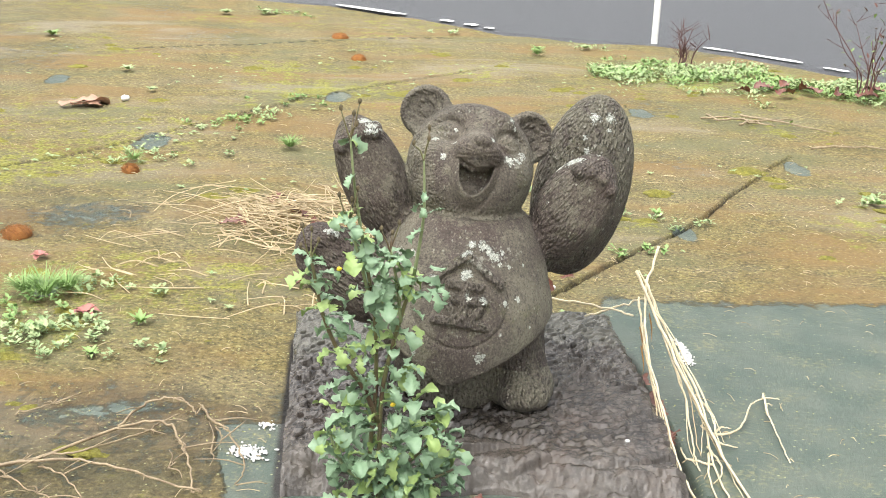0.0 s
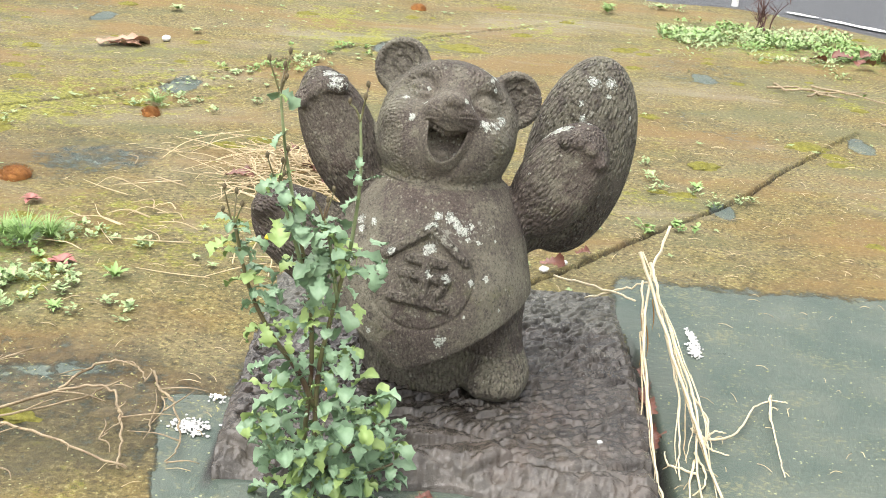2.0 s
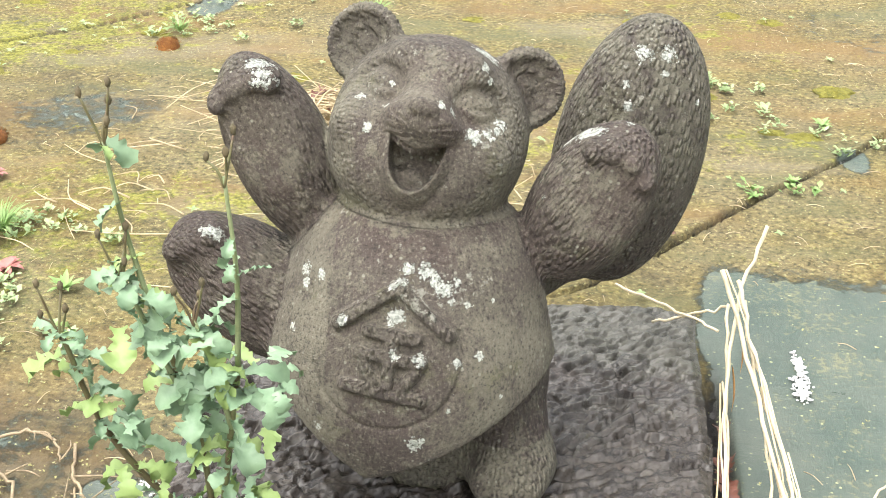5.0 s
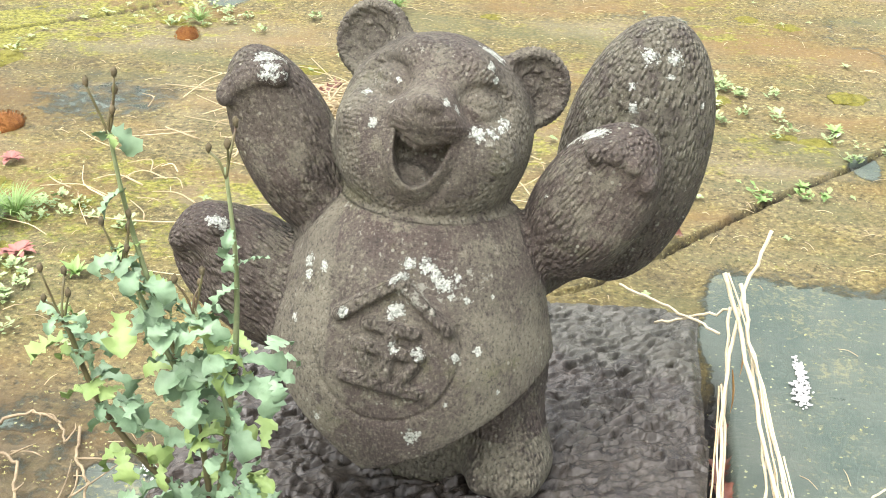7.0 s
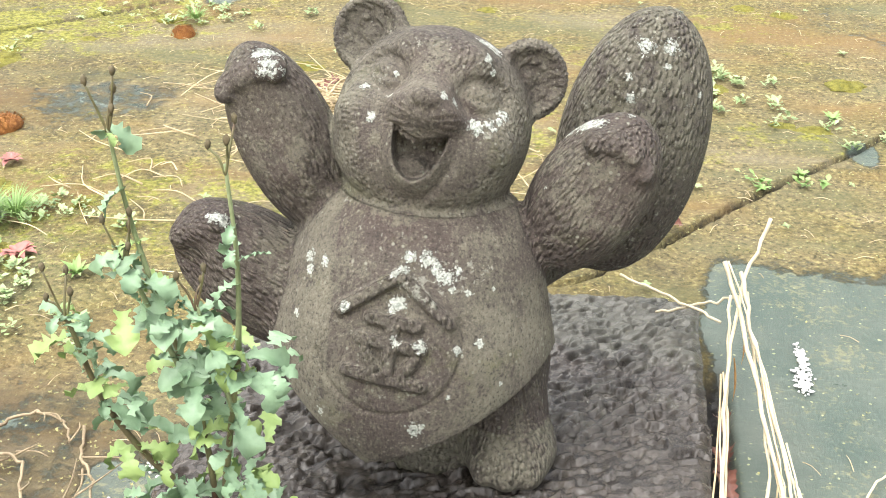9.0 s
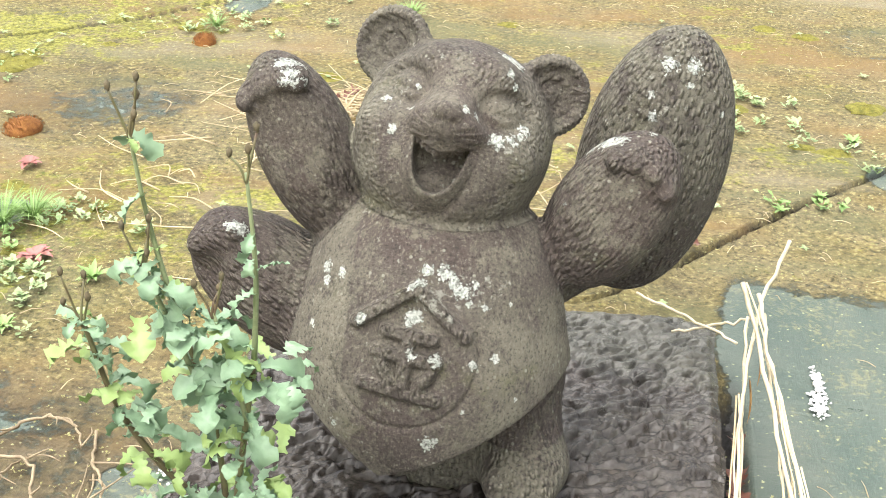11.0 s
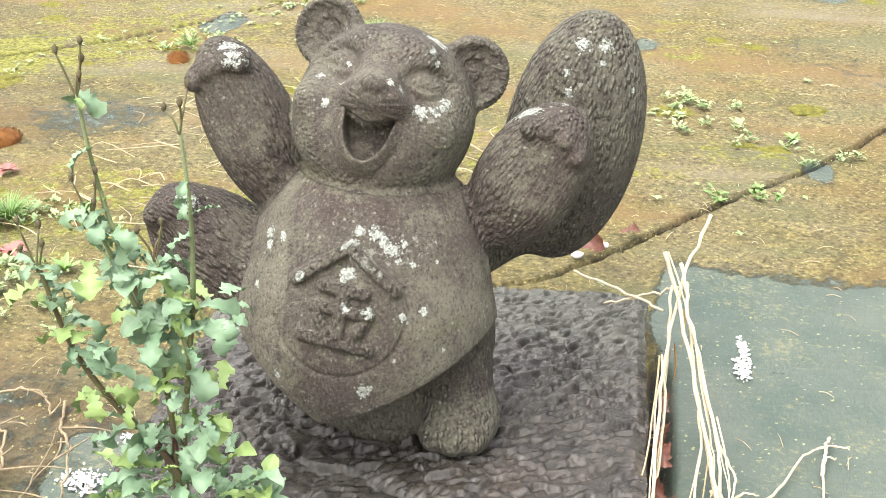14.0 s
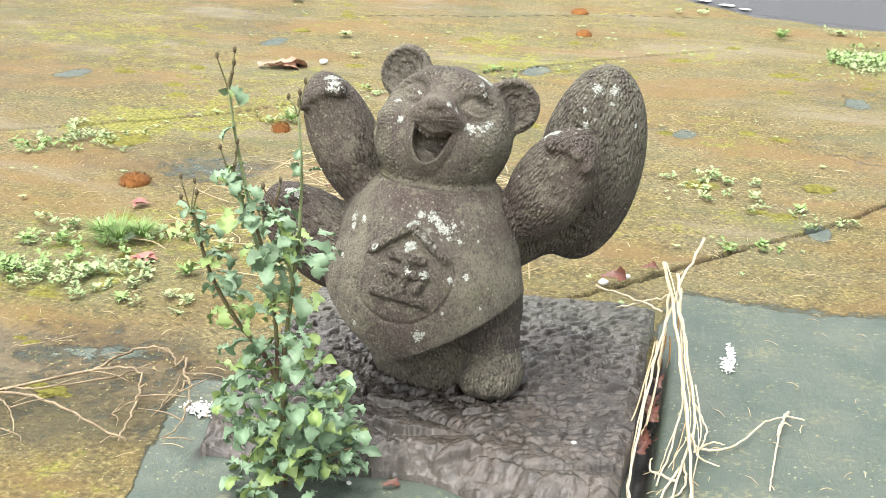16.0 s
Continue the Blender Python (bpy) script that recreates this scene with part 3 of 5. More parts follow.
    # brow, bridge and snout
    head = blend(head, rod(P, face(-0.04, 0.090, 0.072), face(0.04, 0.090, 0.072), 0.022), 0.03)
    head = blend(head, rod(P, face(0, 0.022, 0.112), face(0, 0.066, 0.090), 0.036, 0.020), 0.03)
    head = blend(head, egg(P, face(0.003, 0.018, 0.120), HR, HU, (0.054, 0.041, 0.058)), 0.010)
    head = blend(head, egg(P, face(0.004, 0.036, 0.170), HR, HU, (0.021, 0.014, 0.012)), 0.006)
    for s, er_, eu_, tip_ in ((-1, -0.120, 0.090, 0.25), (1, 0.112, 0.086, 0.35)):
        mid = face(er_, eu_, -0.012)
        out = unit(HR - tip_ * s * HF)
        fwd = unit(HF + tip_ * s * HR)
        e = P - mid
        ea, eb, ef = e @ out, e @ HU, e @ fwd
        er = np.hypot(ea, eb)
        ear = egg(P, mid, out, HU, (0.057, 0.058, 0.024))
        ear = carve(ear, egg(P, mid + 0.030 * fwd, out, HU, (0.051, 0.052, 0.036)), 0.004)
        # inner lobe, and comb strokes round the rim
        ear = blend(ear, np.maximum(np.hypot(er - 0.027, ef + 0.002) - 0.0045, -9), 0.006)
        ear = blend(ear, egg(P, mid - 0.006 * fwd, out, HU, (0.014, 0.014, 0.010)), 0.006)
        comb = sstep(er, 0.030, 0.040) * (ef > -0.012)
        ear = ear + 0.0016 * comb * np.sin(np.arctan2(eb, ea) * 44)
        head = blend(head, ear, 0.012)
        lid = face(0.066 * s, 0.050, 0.106)
        q = P - lid
        qa, qb = q @ HR, q @ HU
        ring = np.hypot(qa / 1.25, qb)
        # closed bulging lid in a ring-shaped crease
        head = head + 0.008 * np.exp(-((ring - 0.022) / 0.0065) ** 2) * (q @ HF > -0.05)
        head = head + 0.003 * np.exp(-(ring / 0.030) ** 2) * (q @ HF > -0.05)
        head = head + 0.004 * np.exp(-((qb + 0.004 - 6 * qa ** 2) / 0.0030) ** 2) * (np.abs(qa) < 0.020) * (q @ HF > -0.05)
        # cheek crease under the eye
        head = blend(head, egg(P, face(0.082 * s, -0.012, 0.078), HR, HU, (0.042, 0.036, 0.040)), 0.02)
    h = P - face(0, 0, 0)
    hr, hu, hf = h @ HR, h @ HU, h @ HF
    # open laughing mouth: flat above, round below
    rise = hu + 0.020 - 0.34 * np.abs(hr)
    half = np.sqrt((hr / 0.036) ** 2 + ((hu + 0.008) / 0.068) ** 2) - 1
    mouth = np.maximum(half * 0.040, rise)
    head = head - 0.007 * np.exp(-(np.maximum(mouth, 0) / 0.007) ** 2) * (hf > 0.03) * sstep(-hu, 0.0, 0.03)
    head = head + 0.005 * np.exp(-((mouth - 0.017) / 0.005) ** 2) * (hf > 0.03) * sstep(-hu, 0.02, 0.05)
    # whisker lines, whisker dots, lip furrow and nostrils
    line = np.full(x.shape, 9.0)
    for s in (-1, 1):
        for k in range(4):
            a0, b0, a1, b1 = 0.014 * s, 0.012 - 0.006 * k, 0.042 * s, 0.021 - 0.010 * k
            t = np.clip(((hr - a0) * (a1 - a0) + (hu - b0) * (b1 - b0)) / ((a1 - a0) ** 2 + (b1 - b0) ** 2), 0, 1)
            line = np.minimum(line, np.hypot(hr - a0 - t * (a1 - a0), hu - b0 - t * (b1 - b0)))
        for k in range(5):
            line = np.minimum(line, np.hypot(hr - (0.010 + 0.006 * (k % 3)) * s, hu - 0.004 + 0.007 * (k // 3)) - 0.0012)
        line = np.minimum(line, np.hypot(hr - 0.008 * s, hu - 0.024) - 0.0025)
    line = np.minimum(line, np.hypot(hr, np.maximum(np.abs(hu - 0.008) - 0.014, 0)))
    head = head + 0.0030 * np.exp(-(np.maximum(line, 0) / 0.0022) ** 2) * (hf > 0.09)
    head = carve(head, np.maximum(mouth, 0.098 - hf - 0.25 * np.maximum(-0.06 - hu, 0)), 0.004)
    head = blend(head, egg(P, face(0, -0.062, 0.092), HR, HU, (0.027, 0.015, 0.026)), 0.006)
    for k in range(-3, 4):
        a = 0.0095 * k
        head = blend(head, egg(P, face(a, -0.023 + 0.34 * abs(a), 0.138 - 14 * a * a), HR, HU, (0.0048, 0.0065, 0.009)), 0.002)
    d = blend(d, head, 0.007)
    return d


def skin(lo, hi, step):
    """Surface nets round statue() inside the box."""
    ax = [np.arange(l, h, step) for l, h in zip(lo, hi)]
    n = [len(a) for a in ax]
    # look closely only at blocks near the skin
    B = 12
    nb = [-(-v // B) for v in n]
    mids = np.stack(np.meshgrid(*[l + (np.arange(b) + 0.5) * B * step for l, b in zip(lo, nb)], indexing="ij"), -1)
    rough = statue(mids)
    full = np.repeat(np.repeat(np.repeat(rough, B, 0), B, 1), B, 2).astype(np.float32)
    cells = np.argwhere(np.abs(rough) < 1.9 * B * step)
    local = np.stack(np.meshgrid(*[np.arange(B)] * 3, indexing="ij"), -1)
    for k in range(0, len(cells), 150):
        at = cells[k:k + 150]
        val = statue(np.array(lo) + (at[:, None, None, None, :] * B + local) * step)
        for (i, j, m), v in zip(at, val):
            full[i * B:i * B + B, j * B:j * B + B, m * B:m * B + B] = v
    D = full[:n[0], :n[1], :n[2]]
    inside = D < 0
    corner = [(i, j, k) for i in (0, 1) for j in (0, 1) for k in (0, 1)]
    cut = lambda A, c: A[c[0]:n[0] - 1 + c[0], c[1]:n[1] - 1 + c[1], c[2]:n[2] - 1 + c[2]]
    count = sum(cut(inside, c).astype(np.int8) for c in corner)
    live = (count > 0) & (count < 8)
    cell = np.argwhere(live)
    number = np.full(live.shape, -1)
    number[live] = np.arange(len(cell))
    acc, tot = np.zeros((len(cell), 3)), np.zeros(len(cell))
    for ci in corner:
        for axis in range(3):
            if ci[axis]:
                continue
            cj = list(ci)
            cj[axis] = 1
            a, b = D[tuple((cell + ci).T)], D[tuple((cell + cj).T)]
            hit = (a < 0) != (b < 0)
            t = np.where(hit, a / np.where(hit, a - b, 1), 0)
            p = np.array(ci, float) + t[:, None] * np.eye(3)[axis]
            acc[hit] += p[hit]
            tot[hit] += 1
    V = np.array(lo) + (cell + acc / tot[:, None]) * step
    F = []
    for axis in range(3):
        o1, o2 = (axis + 1) % 3, (axis + 2) % 3
        s0, s1 = [slice(None)] * 3, [slice(None)] * 3
        s0[axis], s1[axis] = slice(0, -1), slice(1, None)
        flip = inside[tuple(s0)] != inside[tuple(s1)]
        e = np.argwhere(flip)
        e = e[(e[:, o1] > 0) & (e[:, o2] > 0) & (e[:, o1] < n[o1] - 1) & (e[:, o2] < n[o2] - 1)]
        d1, d2 = np.eye(3, dtype=int)[o1], np.eye(3, dtype=int)[o2]
        q = np.stack([number[tuple((e - m).T)] for m in (d1 + d2, d2, 0 * d1, d1)], -1)
        out = inside[tuple(e.T)]
        q = np.where(out[:, None], q, q[:, ::-1])
        F.append(q)
    return V, np.concatenate(F)


SV, SF = skin((-0.42, -0.12, 0.03), (0.47, 0.52, 0.79), 0.003)
me = thing_mesh("bear_statue", SV, SF, M_STATUE)

# lichen colonies: place on the skin and size
LICHEN_BIB = [(0.003, -0.015, 0.421, 0.011), (0.008, -0.043, 0.382, 0.007), (0.042, -0.035, 0.376, 0.009), (0.091, -0.022, 0.361, 0.007), (0.119, -0.004, 0.364, 0.006), (0.034, -0.047, 0.252, 0.01), (-0.098, -0.025, 0.254, 0.006), (-0.069, -0.017, 0.413, 0.008), (-0.136, 0.07, 0.442, 0.009), (-0.135, 0.056, 0.429, 0.007), (-0.11, 0.046, 0.447, 0.007), (-0.15, 0.03, 0.373, 0.005)]
LICHEN_CHEST = [(0.04, 0.025, 0.47, 0.01), (0.06, 0.017, 0.453, 0.009), (0.018, 0.025, 0.474, 0.009), (0.071, 0.018, 0.449, 0.009), (0.081, 0.027, 0.453, 0.006), (0.052, 0.022, 0.462, 0.008), (0.078, 0.012, 0.436, 0.005), (0.077, -0.033, 0.295, 0.003), (0.145, 0.004, 0.3, 0.003), (0.132, 0.042, 0.424, 0.003), (0.012, 0.015, 0.462, 0.008), (-0.002, 0.007, 0.457, 0.007), (0.098, 0.019, 0.429, 0.005)]
LICHEN_HEAD = [(0.047, 0.083, 0.673, 0.006), (0.069, 0.096, 0.671, 0.006), (-0.022, 0.131, 0.691, 0.004), (-0.048, 0.096, 0.641, 0.006), (0.1, 0.226, 0.7, 0.013), (0.088, 0.223, 0.707, 0.009), (0.123, 0.155, 0.691, 0.005), (0.108, 0.219, 0.695, 0.007), (0.128, 0.14, 0.642, 0.008), (0.123, 0.126, 0.633, 0.006), (0.094, 0.098, 0.637, 0.011), (0.112, 0.112, 0.632, 0.008), (-0.025, 0.107, 0.672, 0.004), (-0.063, 0.132, 0.668, 0.006), (0.101, 0.168, 0.701, 0.007)]
LICHEN_LIMBS = [(-0.196, 0.136, 0.688, 0.014), (-0.194, 0.177, 0.706, 0.016), (-0.209, 0.159, 0.706, 0.011), (-0.162, 0.142, 0.678, 0.005), (-0.208, 0.171, 0.709, 0.009), (0.31, 0.341, 0.674, 0.012), (0.346, 0.344, 0.677, 0.011), (0.29, 0.328, 0.634, 0.006), (0.292, 0.319, 0.605, 0.007), (0.294, 0.184, 0.621, 0.005), (0.393, 0.346, 0.605, 0.005), (0.342, 0.331, 0.648, 0.005), (0.183, 0.141, 0.534, 0.003), (-0.28, 0.103, 0.493, 0.01), (-0.252, 0.109, 0.473, 0.011), (-0.299, 0.106, 0.488, 0.005), (0.21, 0.2, 0.6, 0.012), (0.235, 0.185, 0.612, 0.013), (0.255, 0.175, 0.612, 0.011)]
lich = np.zeros(len(SV))
for x, y, z, r in LICHEN_BIB + LICHEN_CHEST + LICHEN_HEAD + LICHEN_LIMBS:
    c = SV[np.argmin(np.linalg.norm(SV - (x, y, z), axis=1))]
    lich = np.maximum(lich, np.clip(1.35 - 0.85 * np.linalg.norm(SV - c, axis=1) / (r * 1.3), 0, 1))
attribute(me, "lichen", lich)
bx_ = SV[:, 0] + 0.035
smooth_bib = (body_skin(SV) < 0.022) & (SV[:, 1] < 0.2) & (SV[:, 2] > 0.172 + np.where(bx_ > 0, 0.40 * bx_ + 0.25 * bx_ ** 2, -0.74 * bx_))
to_head = SV - HEAD
hr_, hu_, hf_ = to_head @ HR, to_head @ HU, to_head @ HF
off_axis = np.hypot(hr_, hu_ + 0.01)
shapes = [body_skin(SV)] + [egg(SV, *q) for q in (ARM_A, ARM_B, LEG, TAIL)] + [egg(SV, HEAD, HR, HU, (0.150, 0.150, 0.160))]
owner = np.argmin(np.stack(shapes), 0)
owner = np.where(smooth_bib & (owner == 0), 6, owner)
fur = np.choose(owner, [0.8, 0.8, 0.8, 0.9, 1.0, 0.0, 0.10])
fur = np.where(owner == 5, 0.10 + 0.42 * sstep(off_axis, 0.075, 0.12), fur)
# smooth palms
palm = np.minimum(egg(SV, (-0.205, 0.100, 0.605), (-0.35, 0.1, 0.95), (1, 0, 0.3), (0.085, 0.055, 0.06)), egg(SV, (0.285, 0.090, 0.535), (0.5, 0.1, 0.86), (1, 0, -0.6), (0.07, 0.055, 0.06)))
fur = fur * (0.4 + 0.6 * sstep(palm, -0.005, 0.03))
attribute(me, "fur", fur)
# stroke directions: along each limb, and out from the snout on the head
grain = np.stack([SV[:, 0], SV[:, 1], SV[:, 2]], -1)
for k, q in enumerate((ARM_A, ARM_B, LEG, TAIL)):
    a = unit(q[1])
    s_ = unit(np.asarray(q[2], float) - np.dot(q[2], a) * a)
    m = owner == k + 1
    grain[m] = (SV[m] - q[0]) @ np.stack([s_, np.cross(a, s_), a], -1)
m = owner == 5
grain[m] = np.stack([0.11 * np.abs(np.arctan2(hr_, -hu_)), hf_, off_axis], -1)[m]
a = me.attributes.new("grain", "FLOAT_VECTOR", "POINT")
a.data.foreach_set("vector", grain.astype(np.float32).ravel())
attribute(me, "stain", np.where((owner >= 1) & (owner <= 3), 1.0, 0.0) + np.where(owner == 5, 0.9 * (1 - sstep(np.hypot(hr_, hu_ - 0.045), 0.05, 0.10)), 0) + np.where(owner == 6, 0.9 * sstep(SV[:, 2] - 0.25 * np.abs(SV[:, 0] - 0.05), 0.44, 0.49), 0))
film = np.where(owner == 4, sstep(SV[:, 2], 0.35, 0.6), 0) + np.where(owner == 5, 0.85 * sstep(off_axis, 0.08, 0.12) * (1 - sstep(hu_, 0.03, 0.07)), 0)
film = film + np.where(owner == 6, 0.7 * sstep(SV[:, 0], 0.06, 0.14) * (1 - sstep(SV[:, 2], 0.36, 0.44)), 0) + np.where((owner == 6) & (SV[:, 0] < -0.09), 0.5, 0)
film = film + np.where((owner == 0) & (SV[:, 2] < 0.17) & (SV[:, 1] < 0.17), 0.9, 0)
attribute(me, "film", film)
speck = 0.52 * np.exp(-(((SV[:, 0] - 0.055) / 0.085) ** 2 + ((SV[:, 2] - 0.445) / 0.040) ** 2) ** 1.5) * (SV[:, 1] < 0.15)
speck = np.maximum(speck, np.where(owner == 5, 0.5 * np.exp(-(((hr_ + 0.075) / 0.035) ** 2 + ((hu_ - 0.035) / 0.04) ** 2)), 0))
speck = np.maximum(speck, np.where(owner == 5, 0.5 * np.exp(-(((hr_ - 0.085) / 0.03) ** 2 + ((hu_ - 0.015) / 0.02) ** 2)), 0))
speck = np.maximum(speck, 0.20 * (owner == 6) + 0.30 * (owner == 4) + 0.22 * (owner == 5))
attribute(me, "speck", speck)
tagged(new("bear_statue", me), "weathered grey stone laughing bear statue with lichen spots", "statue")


# ---- small parts: tubes and leaves ----
M_LEAF = leaf_mat("sow_thistle_leaf", (0.135, 0.240, 0.135), (0.275, 0.385, 0.240), (0.080, 0.155, 0.085), 0.45)
M_YOUNG = leaf_mat("young_leaf", (0.22, 0.33, 0.10), (0.30, 0.39, 0.14), (0.16, 0.26, 0.08), 0.5)
M_STEM = plain("purple_green_stem", (0.095, 0.035, 0.035), (0.15, 0.17, 0.07), 9, 0.45, 0.2, 0.001)
M_GREENSTEM = plain("green_stem", (0.13, 0.17, 0.075), (0.24, 0.28, 0.15), 12, 0.5, 0.2, 0.001)
M_BUD = plain("brown_bud", (0.06, 0.055, 0.03), (0.14, 0.11, 0.06), 90, 0.8, 0.5, 0.001)
M_YELLOW = plain("yellow_petals", (0.65, 0.50, 0.03), (0.8, 0.62, 0.05), 120, 0.6, 0.2, 0.001)
M_STRAW = plain("pale_straw", (0.58, 0.48, 0.30), (0.80, 0.71, 0.52), 25, 0.55, 0.3, 0.001, 0.45)
M_HAY = plain("dry_hay", (0.42, 0.32, 0.18), (0.68, 0.57, 0.37), 25, 0.6, 0.3, 0.001, 0.6)
M_TWIG = plain("brown_straw", (0.17, 0.12, 0.07), (0.46, 0.37, 0.23), 25, 0.6, 0.4, 0.001, 0.5)
M_DEAD = plain("wet_dead_leaf", (0.11, 0.035, 0.025), (0.21, 0.09, 0.06), 40, 0.35, 0.4, 0.002, 0.3)
M_HUSK = plain("orange_husk", (0.34, 0.17, 0.05), (0.50, 0.30, 0.11), 40, 0.5, 0.3, 0.001)
M_FLAKE = plain("white_flake", (0.55, 0.55, 0.54), (0.74, 0.74, 0.72), 60, 0.6, 0.3, 0.002)
M_WEED = leaf_mat("weed_leaf", (0.17, 0.30, 0.08), (0.28, 0.40, 0.14), (0.12, 0.21, 0.06), 0.55)
M_PALEWEED = leaf_mat("pale_weed_leaf", (0.24, 0.34, 0.15), (0.38, 0.45, 0.22), (0.15, 0.24, 0.09), 0.55)
M_SPRIG = leaf_mat("moss_sprig", (0.24, 0.23, 0.08), (0.42, 0.39, 0.17), (0.17, 0.17, 0.06), 0.7)
M_REDWEED = leaf_mat("red_weed_leaf", (0.30, 0.09, 0.09), (0.40, 0.17, 0.14), (0.20, 0.10, 0.06), 0.5)
M_RUST = plain("rust_moss", (0.19, 0.065, 0.015), (0.34, 0.15, 0.035), 60, 0.95, 1.0, 0.006)
M_MOSS = plain("yellow_moss", (0.095, 0.092, 0.014), (0.27, 0.25, 0.045), 60, 0.95, 1.0, 0.006)
M_PAINT = plain("white_paint", (0.62, 0.62, 0.60), (0.8, 0.8, 0.78), 20, 0.5, 0.2, 0.001)
M_RAG = plain("pale_dead_leaf", (0.27, 0.15, 0.10), (0.42, 0.27, 0.19), 14, 0.7, 0.5, 0.003)
M_BARK = plain("dark_red_twig", (0.07, 0.03, 0.03), (0.14, 0.07, 0.06), 50, 0.6, 0.4, 0.001)


def spline(pts, n):
    """Smooth points along a Catmull-Rom line."""
    p = [np.asarray(q, float) for q in pts]
    p = [2 * p[0] - p[1]] + p + [2 * p[-1] - p[-2]]
    out = []
    for k in range(1, len(p) - 2):
        for t in np.linspace(0, 1, n, endpoint=False):
            a, b, c, d = p[k - 1], p[k], p[k + 1], p[k + 2]
            out.append(0.5 * (2 * b + (c - a) * t + (2 * a - 5 * b + 4 * c - d) * t * t + (3 * b - a - 3 * c + d) * t ** 3))
    return out + [p[-2]]


def tube_data(pts, r0, r1, sides=6, n=5, wob=0.0, rng=None):
    line = spline(pts, n)
    if wob:
        line = [q + rng.normal(0, wob, 3) for q in line]
    V, F = [], []
    for k, q in enumerate(line):
        d = unit(line[min(k + 1, len(line) - 1)] - line[max(k - 1, 0)])
        s = unit(np.cross(d, (0.3, 0.5, 0.81)))
        t = np.cross(d, s)
        r = r0 + (r1 - r0) * k / (len(line) - 1)
        V += [q + r * (math.cos(a) * s + math.sin(a) * t) for a in np.linspace(0, 2 * math.pi, sides, endpoint=False)]
        if k:
            o = (k - 1) * sides
            F += [(o + m, o + (m + 1) % sides, o + sides + (m + 1) % sides, o + sides + m) for m in range(sides)]
    F += [tuple(range(sides))[::-1], tuple(range(len(V) - sides, len(V)))]
    return V, F


def leaf_data(base, way, up, length, width, lobes=4, curl=0.5, fold=0.35, n=13, seed=0):
    """A lobed blade with a folded midrib, bending down towards its tip."""
    rng = np.random.default_rng(seed)
    w = unit(way)
    s = unit(np.cross(w, up))
    u = np.cross(s, w)
    V, F = [], []
    p = np.asarray(base, float)
    ang = 0.0
    n = 17 if lobes else n
    peak, dip = rng.uniform(0.55, 0.85), rng.uniform(0.30, 0.55)
    twist = rng.normal(0, 0.5) if lobes else 0.0
    for k in range(n):
        t = k / (n - 1)
        if lobes:
            # clasping base, two pairs of side lobes, one broad end lobe
            shape = np.interp(t, (0, 0.08, 0.18, 0.30, 0.38, 0.50, 0.57, 0.68, 0.78, 0.90, 1.0), (0.5, 0.55, 0.26, peak, dip, peak * 1.15, dip * 1.2, 1.0, 0.92, 0.55, 0.03))
            shape *= 1 + 0.10 * (k % 2) + 0.06 * rng.uniform(-1, 1)
        else:
            shape = (0.28 + 0.72 * math.sin(math.pi * min(1, t * 0.92 + 0.12)) ** 0.8) * (1 - t ** 6)
        half = max(0.0006, width * 0.5 * shape)
        d = w * math.cos(ang) - u * math.sin(ang)
        nn = u * math.cos(ang) + w * math.sin(ang)
        sd = s * math.cos(twist * t) + nn * math.sin(twist * t)
        nn = np.cross(sd, d)
        ruffle = rng.uniform(-0.38, 0.38, 2) * half if lobes else (0, 0)
        back = -0.22 * half * d if lobes else 0 * d
        V += [p + sd * half + nn * (fold * half + ruffle[0]) + back, p + sd * half * 0.5 + nn * fold * 0.35 * half, p.copy(),
              p - sd * half * 0.5 + nn * fold * 0.35 * half, p - sd * half + nn * (fold * half + ruffle[1]) + back]
        if k:
            o = 5 * (k - 1)
            F += [(o + m, o + m + 1, o + m + 6, o + m + 5) for m in range(4)]
        p = p + d * length / (n - 1)
        ang += curl / (n - 1) * 2 * t + curl / (n - 1) * 0.3
    return V, F


def join(*data):
    V, F = [], []
    for v, f in data:
        o = len(V)
        V += list(v)
        F += [tuple(i + o for i in q) for q in f]
    return V, F


def part(name, data, material, parent, label="", smooth=True):
    ob = new(name, thing_mesh(name, *data, material, smooth))
    ob.parent = parent
    if parent is not None:
        ob.matrix_parent_inverse = parent.matrix_world.inverted()
    return tagged(ob, label)


def holder(name, x, y, z, label, category, **kw):
    ob = new(name)
    ob.empty_display_size = 0.05
    ob.matrix_world = pose(x, y, z)
    return tagged(ob, label, category, **kw)


def blob_data(c, r, seed, rough=0.15, rings=6, seg=9):
    rng = np.random.default_rng(seed)
    V, F = [], []
    for i in range(rings + 1):
        th = math.pi * i / rings
        for j in range(seg):
            a = 2 * math.pi * j / seg
            k = 1 + rough * rng.uniform(-1, 1)
            V.append((c[0] + r[0] * k * math.sin(th) * math.cos(a), c[1] + r[1] * k * math.sin(th) * math.sin(a), c[2] + r[2] * k * math.cos(th)))
    for i in range(rings):
        for j in range(seg):
            F.append((i * seg + j, (i + 1) * seg + j, (i + 1) * seg + (j + 1) % seg, i * seg + (j + 1) % seg))
    return V, F


